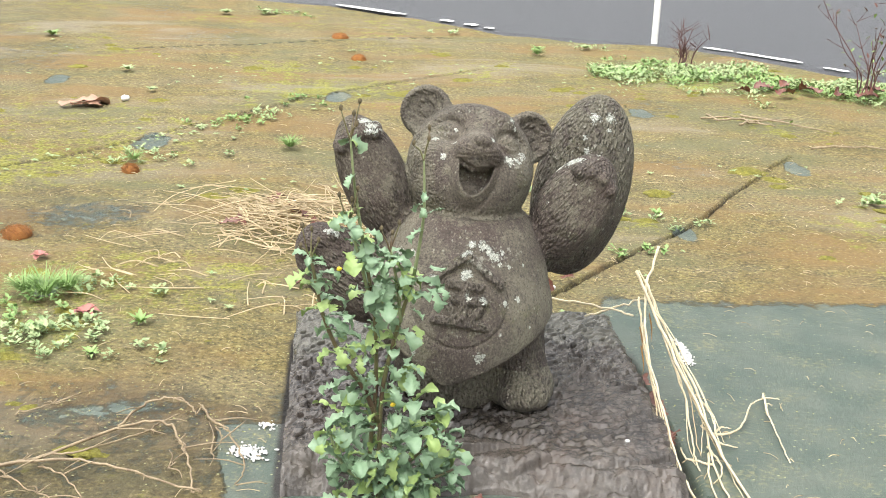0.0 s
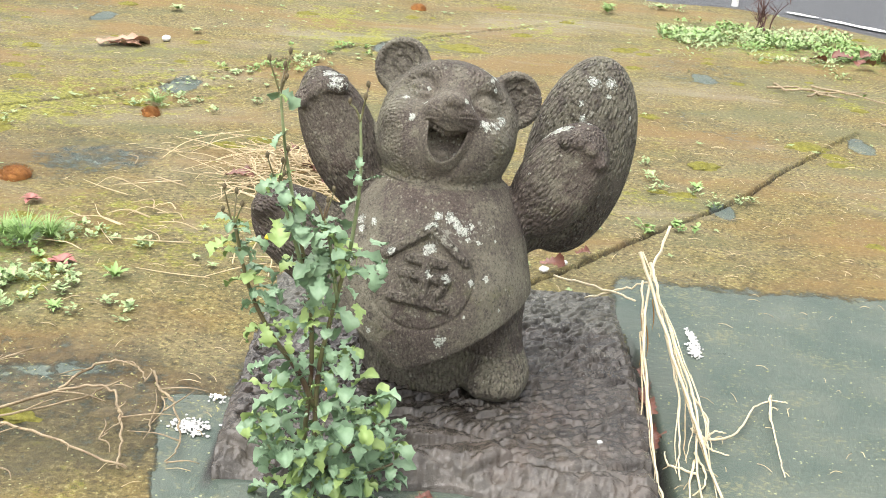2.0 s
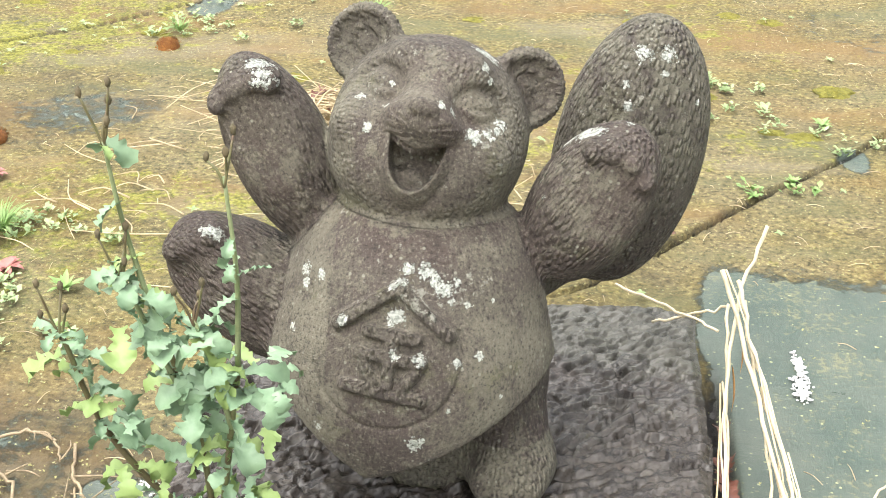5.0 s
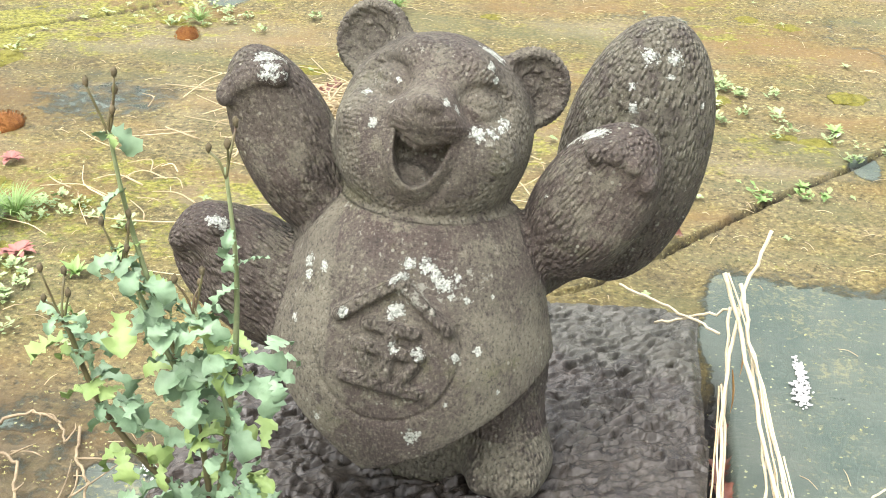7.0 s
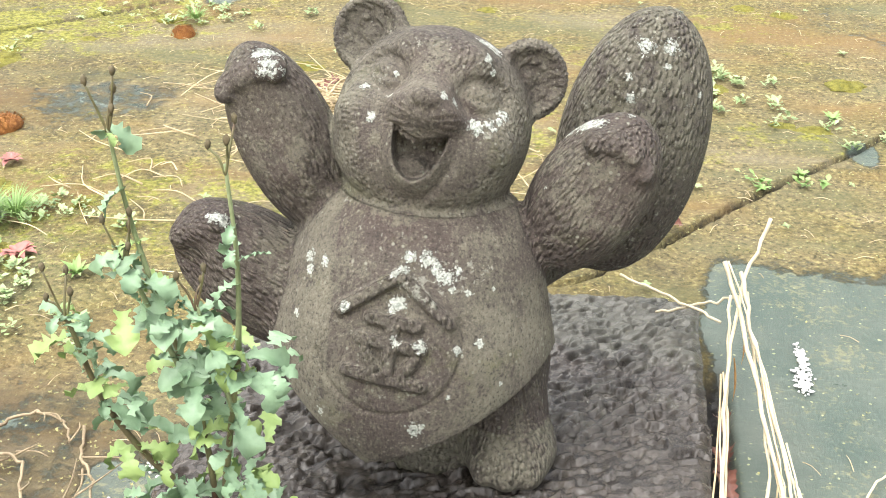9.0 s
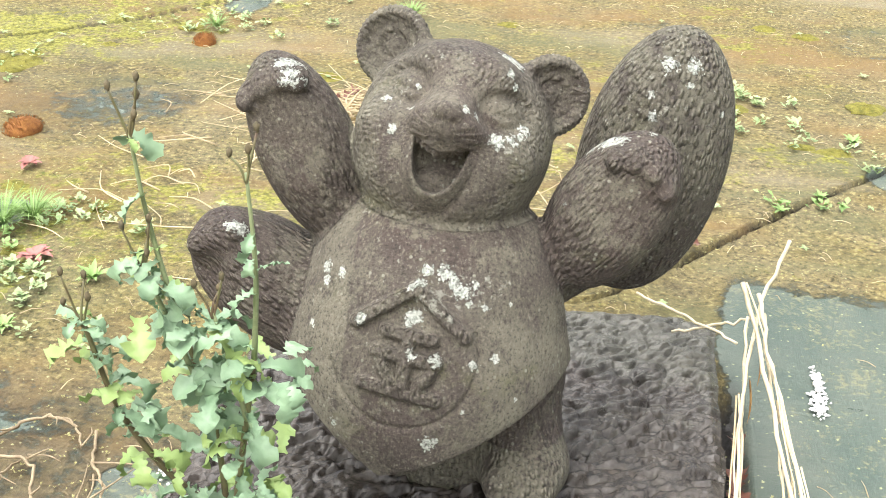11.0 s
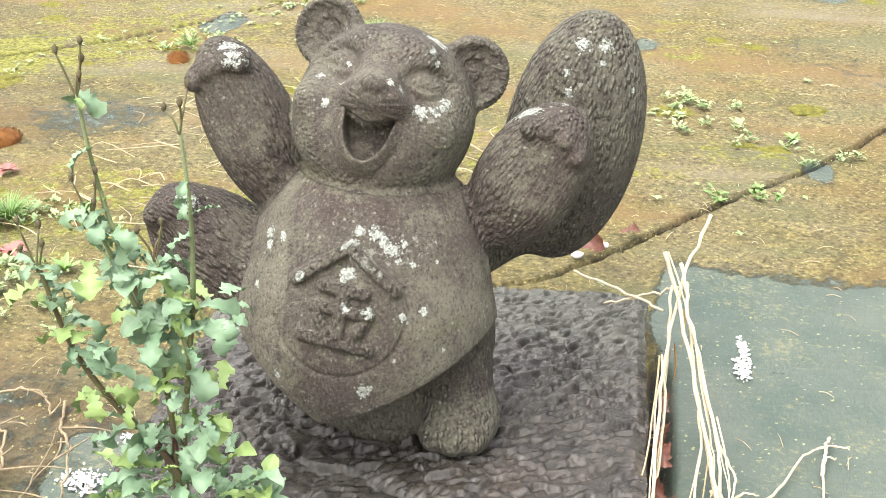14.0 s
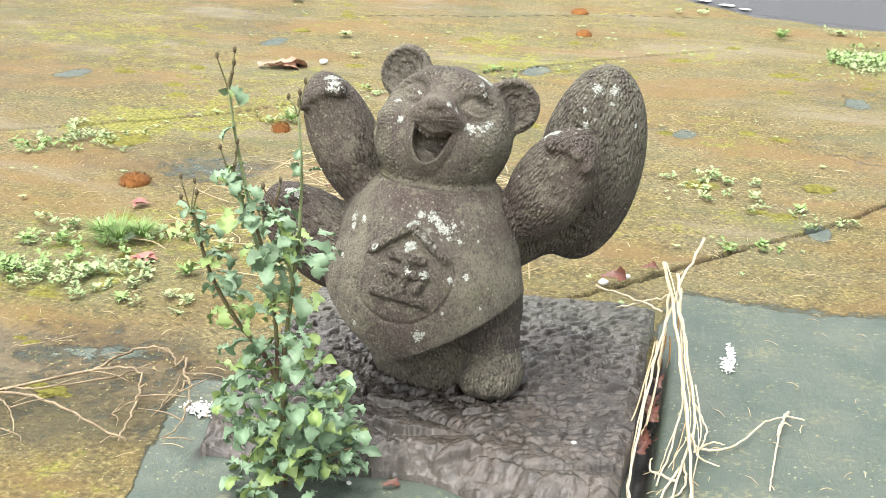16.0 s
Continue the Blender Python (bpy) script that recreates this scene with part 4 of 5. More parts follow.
# ---- sow thistle in front of the plinth ----
thistle = holder("sow_thistle", -0.17, -0.25, 0.0, "tall leafy green sow thistle weed with purple stems", "weed")
prng = np.random.default_rng(12)
STEMS = [([(-0.17, -0.25, -0.01), (-0.172, -0.25, 0.12), (-0.170, -0.252, 0.26), (-0.150, -0.27, 0.38), (-0.120, -0.31, 0.52), (-0.108, -0.33, 0.64), (-0.112, -0.335, 0.752)], 0.0075, 0.0028),
         ([(-0.19, -0.25, -0.01), (-0.19, -0.25, 0.14), (-0.182, -0.252, 0.27), (-0.188, -0.27, 0.42), (-0.212, -0.30, 0.57), (-0.230, -0.31, 0.68), (-0.240, -0.315, 0.775)], 0.007, 0.0028),
         ] + [
         ([(-0.175, -0.25, 0.20), (-0.205, -0.265, 0.275), (-0.245, -0.29, 0.345), (-0.282, -0.315, 0.44), (-0.305, -0.33, 0.555)], 0.008, 0.004),
         ([(-0.192, -0.275, 0.44), (-0.215, -0.295, 0.53), (-0.238, -0.31, 0.62)], 0.0055, 0.0035),
         ([(-0.140, -0.285, 0.42), (-0.150, -0.30, 0.50), (-0.165, -0.31, 0.575)], 0.005, 0.003),
         ([(-0.17, -0.25, 0.06), (-0.11, -0.27, 0.13), (-0.05, -0.285, 0.20)], 0.006, 0.003),
         ([(-0.17, -0.25, 0.05), (-0.10, -0.28, 0.08), (-0.03, -0.29, 0.12)], 0.006, 0.003),
         ([(-0.18, -0.25, 0.06), (-0.24, -0.28, 0.12), (-0.27, -0.29, 0.20)], 0.006, 0.003),
         ([(-0.17, -0.26, 0.04), (-0.16, -0.31, 0.12), (-0.15, -0.33, 0.21)], 0.006, 0.003)]
for si, (pts, r0, r1) in enumerate(STEMS):
    r0, r1 = 0.72 * r0, 0.72 * r1
    if si < 2:
        rm = r0 * 0.45 + r1 * 0.55
        part("stem", tube_data(pts[:5], r0, rm, 7, 5), M_STEM, thistle, "purplish lower stem")
        part("stem", tube_data(pts[4:], rm, r1, 7, 5), M_GREENSTEM, thistle, "pale green upper stem")
    else:
        part("stem", tube_data(pts, r0, r1, 7, 5), M_STEM if si in (2, 5, 6) else M_GREENSTEM, thistle)
# leaves clasp the stems at their nodes
lk = 0
for si, (pts, r0, r1) in enumerate(STEMS):
    line = spline(pts, 8)
    first = 0.34 if si < 2 else 0.12
    count = (17, 14, 13, 7, 6, 12, 10, 11, 12)[si]
    for k in range(count):
        t = first + (0.98 - first) * (k + prng.uniform(0, 0.8)) / count
        t = min(t, 0.97)
        if si < 2 and t > 0.70 and k % 3:
            continue
        q = line[int(t * (len(line) - 1))]
        a = k * 2.4 + prng.uniform(-0.5, 0.5) + si
        way = np.array([math.cos(a), math.sin(a), prng.uniform(-0.1, 0.75)])
        low = q[2] < 0.26
        size = prng.uniform(0.040, 0.075) if low else prng.uniform(0.036, 0.066) * (1.0 if t < 0.7 else 0.65)
        young = prng.uniform() < (0.12 if low else 0.25)
        part("leaf", leaf_data(q, way, (0, 0, 1), size, size * prng.uniform(0.40, 0.58), 4, prng.uniform(0.5, 2.8), prng.uniform(0.1, 0.9), 13, lk),
             M_YOUNG if young else M_LEAF, thistle, "pale yellow-green young leaf" if young else "")
        lk += 1
# bushy foot of the plant
for k in range(215):
    a = prng.uniform(0, 2 * math.pi)
    r = math.sqrt(prng.uniform(0.02, 1))
    q = np.array([-0.152 + 0.112 * r * math.cos(a), -0.265 + 0.075 * r * math.sin(a), prng.uniform(0.02, 0.325) * (1 - 0.4 * r * r)])
    a += prng.normal(0, 0.9)
    way = np.array([math.cos(a) * 0.9, math.sin(a) * 0.8 - 0.1, prng.uniform(-0.5, 1.3)])
    size = prng.uniform(0.032, 0.068)
    young = prng.uniform() < 0.22
    part("leaf", leaf_data(q, way, (0, 0, 1), size, size * prng.uniform(0.34, 0.52), 4, prng.uniform(0.2, 2.6), prng.uniform(0.0, 1.0), 13, 500 + k),
         M_YOUNG if young else M_LEAF, thistle, "pale yellow-green young leaf" if young else "")
# denser clumps of leaves on the upper stems
for cx, cy, cz, cnt, sp in ((-0.115, -0.315, 0.50, 13, 0.035), (-0.150, -0.300, 0.49, 10, 0.03), (-0.150, -0.275, 0.41, 9, 0.04), (-0.195, -0.28, 0.47, 9, 0.035), (-0.275, -0.31, 0.45, 9, 0.03), (-0.300, -0.328, 0.52, 6, 0.02),
                            (-0.235, -0.285, 0.38, 9, 0.035), (-0.130, -0.275, 0.34, 8, 0.03), (-0.235, -0.31, 0.60, 8, 0.02), (-0.215, -0.30, 0.55, 6, 0.025), (-0.165, -0.31, 0.55, 7, 0.02), (-0.306, -0.331, 0.56, 6, 0.009), (-0.24, -0.311, 0.63, 5, 0.009), (-0.110, -0.33, 0.66, 3, 0.01), (-0.240, -0.315, 0.77, 3, 0.006), (-0.20, -0.27, 0.30, 8, 0.04)):
    for k in range(cnt):
        q = np.array([cx, cy, cz]) + prng.normal(0, sp * 0.6, 3)
        a = k * 2.4 + prng.uniform(-0.6, 0.6)
        size = prng.uniform(0.032, 0.060) * (0.7 if sp < 0.012 else 1.0)
        young = prng.uniform() < 0.3
        part("leaf", leaf_data(q, (math.cos(a), math.sin(a), prng.uniform(-0.5, 0.8)), (0, 0, 1), size, size * prng.uniform(0.42, 0.66), 4, prng.uniform(0.5, 2.6), prng.uniform(-0.2, 0.6), 10, lk),
             M_YOUNG if young else M_LEAF, thistle, "pale yellow-green young leaf" if young else "")
        lk += 1
# flower heads
for hx, hy, hz, cnt in ((-0.240, -0.315, 0.785, 4), (-0.112, -0.335, 0.755, 3), (-0.306, -0.331, 0.565, 4), (-0.240, -0.311, 0.628, 4), (-0.165, -0.31, 0.58, 3)):
    for k in range(cnt):
        a = k * 2.2 + hx * 30
        tip = (hx + 0.018 * math.cos(a), hy + 0.014 * math.sin(a), hz + 0.012 + 0.013 * k)
        part("flower_stalk", tube_data([(hx, hy, hz - 0.015), (hx + 0.007 * math.cos(a), hy, hz + 0.004), tip], 0.0018, 0.0013, 5, 3), M_STEM, thistle)
        bud = part("bud", blob_data((tip[0], tip[1], tip[2] + 0.004), (0.0034, 0.0034, 0.0055), 40 + k, 0.25), M_BUD, thistle, "brown closed flower bud")
for yx, yy, yz in ((-0.150, -0.285, 0.252), (-0.255, -0.31, 0.53)):
    part("flower", blob_data((yx, yy, yz), (0.005, 0.005, 0.004), 3, 0.3), M_YELLOW, thistle, "small yellow flower")

# ---- dead stalks leaning beside the plinth ----
srng = np.random.default_rng(5)
STALKS = [([(0.556, 0.627, 0.283), (0.51, 0.53, 0.19), (0.485, 0.36, 0.12), (0.470, 0.10, 0.07), (0.465, -0.10, 0.03), (0.480, -0.24, 0.012)], 0.0055, 0.004),
          ([(0.473, 0.491, 0.263), (0.505, 0.40, 0.18), (0.545, 0.20, 0.09), (0.572, 0.02, 0.03), (0.590, -0.18, 0.010), (0.61, -0.32, 0.010)], 0.0065, 0.004),
          ([(0.505, 0.525, 0.225), (0.525, 0.40, 0.16), (0.560, 0.22, 0.09), (0.575, 0.12, 0.04), (0.555, -0.02, 0.012), (0.545, -0.22, 0.010)], 0.006, 0.0035),
          ] + [
          ([(0.305, 0.72, 0.10), (0.36, 0.64, 0.12), (0.42, 0.56, 0.135), (0.478, 0.50, 0.14)], 0.004, 0.0045),
          ([(0.37, 0.575, 0.105), (0.43, 0.56, 0.135), (0.49, 0.54, 0.165), (0.52, 0.53, 0.18)], 0.004, 0.004),
          ([(0.515, 0.50, 0.20), (0.53, 0.36, 0.12), (0.545, 0.22, 0.06), (0.53, 0.05, 0.012), (0.515, -0.08, 0.008)], 0.0045, 0.003),
          ([(0.49, 0.52, 0.18), (0.487, 0.38, 0.09), (0.482, 0.20, 0.04), (0.470, 0.06, 0.02)], 0.0045, 0.003)]
stalks = holder("dead_stalks", 0.53, 0.1, 0.0, "bundle of pale dry dead plant stalks beside the plinth", "dead stalks")
for pts, r0, r1 in STALKS:
    part("stalk", tube_data(pts, r0 * 0.66, r1 * 0.6, 7, 6, 0.0018, srng), M_STRAW, stalks)
# thin split strands along the bundle
for k in range(9):
    pts, r0, r1 = STALKS[(0, 1, 2, 5, 6)[k % 5]]
    a = srng.integers(0, max(1, len(pts) - 3))
    off = srng.normal(0, 0.010, 3) * (1, 0.6, 0.4)
    part("strand", tube_data([np.array(q) + off * (0.5 + m * 0.5) + srng.normal(0, 0.003, 3) for m, q in enumerate(pts[a:a + 4])], 0.0019, 0.0009, 5, 5, 0.0012, srng), M_HAY if k % 3 == 0 else M_STRAW, stalks)
ROOTS = [[(0.560, 0.10, 0.03), (0.60, 0.09, 0.012), (0.66, 0.13, 0.012), (0.72, 0.25, 0.014), (0.77, 0.29, 0.014), (0.80, 0.29, 0.010)],
         [(0.77, 0.32, 0.010), (0.758, 0.27, 0.018), (0.748, 0.20, 0.012), (0.735, 0.06, 0.008), (0.728, -0.03, 0.006)],
         [(0.745, 0.20, 0.012), (0.752, 0.24, 0.02), (0.775, 0.26, 0.008)],
         [(0.57, 0.10, 0.04), (0.59, 0.06, 0.01), (0.63, 0.04, 0.008)], [(0.555, 0.0, 0.012), (0.53, -0.1, 0.01), (0.52, -0.25, 0.008)],
         [(0.58, 0.06, 0.02), (0.61, 0.12, 0.015), (0.64, 0.13, 0.01)], [(0.55, -0.05, 0.01), (0.50, -0.02, 0.01), (0.50, 0.03, 0.012)],
         [(0.56, 0.03, 0.012), (0.57, -0.06, 0.008), (0.535, -0.13, 0.008)], [(0.57, 0.20, 0.06), (0.60, 0.14, 0.03), (0.585, 0.06, 0.012)]]
for pts in ROOTS:
    part("root", tube_data(pts, 0.0032, 0.0014, 5, 6, 0.001, srng), M_STRAW, stalks)
for k, (x, y, z) in enumerate(((0.487, 0.47, 0.12), (0.500, 0.45, 0.10), (0.512, 0.49, 0.15), (0.482, 0.42, 0.09))):
    part("husk", leaf_data((x, y, z), (0.1, -0.6, -0.7), (1, 0, 0.3), 0.075, 0.013, 0, 0.3, 0.5, 7, k), M_HUSK, stalks, "orange-brown dry husk")

# fallen leaves in the trench and round the plinth
DEAD = [(0.482, 0.27, 0.018, 0.075, 1.5), (0.484, 0.20, 0.022, 0.07, 1.75), (0.482, 0.06, 0.018, 0.075, 1.4), (0.486, 0.37, 0.02, 0.055, 1.7), (0.478, 0.10, 0.02, 0.05, 1.9), (0.03, -0.215, 0.012, 0.035, 0.4),
        (0.33, 1.00, 0.02, 0.07, 0.3), (0.42, 1.10, 0.02, 0.05, 0.5), (-0.60, 1.52, 0.025, 0.09, 0.2), (-0.40, 1.60, 0.04, 0.10, 2.2), (-0.33, 1.52, 0.03, 0.08, 1.2),
        ] + [(-0.46, 1.72, 0.05, 0.10, 0.9), (-0.36, 1.02, 0.012, 0.08, 0.3), (2.0, 3.78, 0.03, 0.12, 0.5), (2.15, 3.86, 0.03, 0.14, 2.1), (2.28, 3.80, 0.03, 0.11, 1.1),
        (1.92, 3.9, 0.03, 0.10, 2.8), (2.42, 3.75, 0.03, 0.13, 0.2), (2.05, 3.95, 0.04, 0.10, 4.0), (2.5, 3.9, 0.03, 0.12, 2.6), (1.80, 3.86, 0.02, 0.09, 0.1)]
for k, (x, y, z, size, a) in enumerate(far(*q) for q in DEAD):
    ob = new("fallen_leaf", thing_mesh("fallen_leaf", *leaf_data((-size / 2, 0, 0), (1, 0, 0.25), (0, 0, 1), size, size * 0.55, 4, 0.8, 0.5, 11, k), M_DEAD))
    ob.matrix_world = pose(x, y, max(z, 0.008), 12 * math.sin(k * 3), 0, math.degrees(a))
    tagged(ob, "wet reddish-brown dead leaf lying on the ground", "leaf", "fallen leaves")

# ---- hay heap behind the statue and loose straw ----
hrng = np.random.default_rng(9)
data = []
for k in range(330):
    if k < 230:
        x, y = hrng.normal(-0.43, 0.16), hrng.normal(1.62, 0.16)
        z = max(0.012, 0.09 * math.exp(-((x + 0.43) / 0.18) ** 2 - ((y - 1.62) / 0.18) ** 2) * hrng.uniform(0.1, 1.1))
        ln, lift = hrng.uniform(0.08, 0.30), hrng.normal(0, 0.12)
    else:
        x, y, z = hrng.uniform(-1.0, 0.1), hrng.uniform(0.75, 1.9), 0.012
        ln, lift = hrng.uniform(0.05, 0.22), hrng.normal(0, 0.03)
    a = hrng.normal(2.6, 0.7)
    d = np.array([math.cos(a), math.sin(a), lift]) * ln / 2
    c = np.array([x, y, z + abs(d[2])])
    bend = np.array([hrng.normal(0, 0.015), hrng.normal(0, 0.015), abs(hrng.normal(0, 0.012))])
    data.append(tube_data([c - d, c + bend, c + d], hrng.uniform(0.0012, 0.0028), 0.001, 4, 3))
tagged(new("hay", thing_mesh("hay", *join(*data), M_HAY)), "loose heap of dry pale straw on the moss", "straw", kind="stuff")

# ---- dry branched runners on the paving ----
TWIGS = [([(-0.99, -0.06), (-0.90, -0.08), (-0.735, 0.07), (-0.635, 0.105), (-0.590, 0.02), (-0.555, -0.10), (-0.54, -0.2)], 0.005),
         ([(-1.05, -0.13), (-0.90, -0.09), (-0.78, -0.08), (-0.66, -0.13), (-0.52, -0.19)], 0.0055),
         ([(-1.0, -0.12), (-0.86, -0.06), (-0.77, -0.03), (-0.67, 0.06), (-0.645, 0.13)], 0.004),
         ([(-0.735, 0.10), (-0.70, 0.18), (-0.65, 0.225), (-0.60, 0.21), (-0.57, 0.17)], 0.0045),
         ([(-0.565, 0.215), (-0.53, 0.12), (-0.49, 0.06), (-0.445, -0.09), (-0.455, -0.16)], 0.004),
         ([(-0.94, -0.10), (-0.90, -0.16), (-0.84, -0.2)], 0.003), ([(-0.60, 0.04), (-0.575, -0.02), (-0.60, -0.09)], 0.003),
         ([(-0.86, -0.085), (-0.80, -0.14), (-0.75, -0.22)], 0.003), ([(-0.97, 0.155), (-0.90, 0.21)], 0.003), ([(-0.52, 0.10), (-0.50, 0.02), (-0.52, -0.02)], 0.0025)]
twigs = holder("dry_runners", -0.75, 0.0, 0.0, "branched dry brown plant runners lying on wet paving", "dead stalks")
for pts, r in TWIGS:
    p3 = [(x, y, 0.012 + 0.012 * math.sin(3.1 * k / (len(pts) - 1))) for k, (x, y) in enumerate(pts)]
    part("runner", tube_data(p3, r * 0.8, r * 0.4, 6, 6, 0.0022, srng), M_TWIG, twigs)
    for k in range(4):
        q = np.array(p3[min(k + 1, len(p3) - 1)])
        e = q + np.array([srng.normal(0, 0.04), srng.normal(0, 0.05), 0.004])
        part("root", tube_data([q, (q + e) / 2 + np.array([0.008, 0, 0.006]), e], 0.002, 0.0008, 5, 4), M_TWIG, twigs)
FAR = [[(1.45, 3.28), (1.5, 3.2), (1.62, 3.22), (1.72, 3.1)], [(1.4, 3.2), (1.55, 3.26), (1.66, 3.12)], [(1.62, 3.3), (1.8, 3.15), (1.95, 3.0)], [(1.55, 3.1), (1.66, 3.2), (1.85, 3.24)],
       [(1.75, 2.72), (1.95, 2.75), (2.2, 2.7)]]
far_twigs = holder("dry_runners", 1.6, 3.2, 0.0, "small tangle of dry brown runners on the moss", "dead stalks")
for pts in FAR:
    part("runner", tube_data([far(x, y, 0.02) for x, y in pts], 0.006, 0.003, 5, 6, 0.003, srng), M_TWIG, far_twigs)


# ---- low weeds in the moss ----
def rosette_leaves(leaves, size, wide, rise, seed):
    rng = np.random.default_rng(seed)
    out = []
    for k in range(leaves):
        a = k * 2.4 + rng.uniform(-0.3, 0.3)
        ln = size * rng.uniform(0.5, 1.0)
        out.append(leaf_data((0.1 * size * math.cos(a), 0.1 * size * math.sin(a), 0.004 + 0.08 * size * k / leaves), (math.cos(a), math.sin(a), rise * rng.uniform(0.3, 1.5)), (0, 0, 1), ln, ln * wide, 0, rng.uniform(0.4, 1.4), 0.3, 7, k))
    return out


def rosette(name, mat, leaves, size, wide, rise, seed):
    ob = holder(name, 0, 0, -5.0, "", "weed")
    ob.matrix_world = Matrix.Identity(4)
    for d in rosette_leaves(leaves, size, wide, rise, seed):
        part("leaf", d, mat, ob)
    return ob


ROS = [rosette("weed_rosette", M_WEED, 18, 0.036, 0.36, 0.8, 1), rosette("weed_rosette", M_PALEWEED, 18, 0.033, 0.4, 0.7, 2), rosette("weed_rosette", M_PALEWEED, 14, 0.028, 0.45, 0.5, 3),
       rosette("weed_rosette", M_WEED, 18, 0.036, 0.32, 1.0, 4)]
RED = rosette("red_weed", M_REDWEED, 18, 0.042, 0.5, 0.5, 5)


def weed(mould, x, y, size, turn, label, group=""):
    """The mould itself the first time, copies after that."""
    m = pose(x, y, 0.004, 0, 0, turn)
    if mould.get("label"):
        ob = copy_thing(mould, m)
    else:
        ob = mould
        ob.matrix_basis = m
    ob.matrix_basis = m @ Matrix.Diagonal((size, size, size, 1))
    return tagged(ob, label, "weed", group)


weed(RED, -0.938, 0.798, 1.0, 20, "dark red rosette weed in the moss")
weed(RED, -1.16, 1.26, 0.8, 70, "dark red rosette weed in the moss")
for x, y, sc in ((-1.07, 0.93, 1.0), (-1.02, 0.97, 0.9), (-1.13, 0.95, 0.9), (-0.48, 2.68, 0.8), (-1.06, 2.42, 0.6), (0.83, 5.04, 0.7)):
    ob = new("grass_tuft", thing_mesh("grass_tuft", *join(*rosette_leaves(150, 0.095, 0.04, 1.2, int(sc * 10))), M_WEED))
    ob.matrix_world = pose(x, y, 0.004, 0, 0, 40 * x) @ Matrix.Diagonal((sc, sc, sc, 1))
    tagged(ob, "bright green grass tuft in the moss", "grass", kind="stuff")
wrng = np.random.default_rng(77)
SPOTS = [(-0.87, 0.52, 0.7, 0), (-0.78, 0.73, 1.0, 3), (-0.56, 0.85, 0.6, 2), (-1.33, 4.0, 1.3, 1), (-1.9, 4.9, 1.5, 0), (-1.0, 5.9, 1.5, 1), (-0.75, 5.95, 1.6, 1), (0.9, 4.9, 1.3, 0), (1.2, 5.0, 1.3, 1),
         ] + [(-0.85, 2.85, 0.9, 2), (0.85, 1.78, 0.8, 0), (0.73, 1.42, 0.6, 3), (0.63, 1.33, 0.6, 0), (1.72, 1.95, 0.9, 0), (0.62, 2.0, 0.7, 1), (0.55, 1.93, 0.6, 1), (-1.15, 3.55, 0.9, 1), (0.95, 2.3, 0.6, 2)]
for x, y, sc, m in (far(*q) for q in SPOTS):
    weed(ROS[m], x, y, sc * 1.15, wrng.uniform(0, 360), "small pale green leafy weed rosette in the moss", "weed rosettes")


def tiny_leaves(x, y, z, size, rise, rng):
    """Small folded leaves at the points given, each a pair of triangles."""
    n = len(x)
    a = rng.uniform(0, 6.28, n)
    d = np.stack([np.cos(a), np.sin(a), rise], -1)
    t = np.stack([-np.sin(a), np.cos(a), np.full(n, 0.25)], -1)
    t2 = np.stack([np.sin(a), -np.cos(a), np.full(n, 0.25)], -1)
    b = np.stack([x, y, z], -1)
    s = size[:, None]
    V = np.stack([b, b + d * s * 0.55 + t * s * 0.38, b + d * s, b + d * s * 0.55 + t2 * s * 0.38], 1).reshape(-1, 3)
    i = np.arange(n)[:, None] * 4
    return V, np.concatenate([i + (0, 1, 2), i + (0, 2, 3)])


# leafy mats: centre, spread and how many leaves
MATS = [(-1.06, 0.66, 0.10, 420), (-1.24, 0.66, 0.10, 380), (-1.01, 0.57, 0.05, 120), (-0.90, 0.98, 0.07, 230), (-1.20, 0.86, 0.09, 260), (-0.97, 0.74, 0.05, 120), (-1.70, 1.83, 0.11, 420), (-1.80, 1.68, 0.07, 220), (0.59, 2.0, 0.10, 170), (0.75, 1.81, 0.08, 140),
        ] + [(-0.72, 2.98, 0.10, 260), (-0.58, 3.12, 0.07, 160), (-1.02, 2.38, 0.10, 220), (-0.45, 3.4, 0.09, 140), (1.70, 1.96, 0.07, 140), (0.94, 1.66, 0.04, 70), (0.72, 1.36, 0.04, 60), (-0.78, 0.52, 0.05, 70), (-1.28, 0.98, 0.06, 150), (-0.62, 5.95, 0.12, 160), (0.35, 5.4, 0.08, 80)]
for k, (x, y, r, count) in enumerate(far(*q) for q in MATS):
    mrng = np.random.default_rng(300 + k)
    hub = mrng.normal(0, r * 0.85, (max(4, count // 16), 2)) * (1.25, 0.8)
    pick = hub[mrng.integers(0, len(hub), count)]
    q = pick + mrng.normal(0, 0.009, (count, 2))
    V, F = tiny_leaves(x + q[:, 0], y + q[:, 1], mrng.uniform(0.004, 0.022, count), mrng.uniform(0.008, 0.020, count), mrng.uniform(0.0, 0.9, count), mrng)
    tagged(new("weed_mat", thing_mesh("weed_mat", V, F, (M_PALEWEED, M_WEED)[k % 3 == 1], False)), "mat of small pale green leafy weeds in the moss", "weeds", kind="stuff")

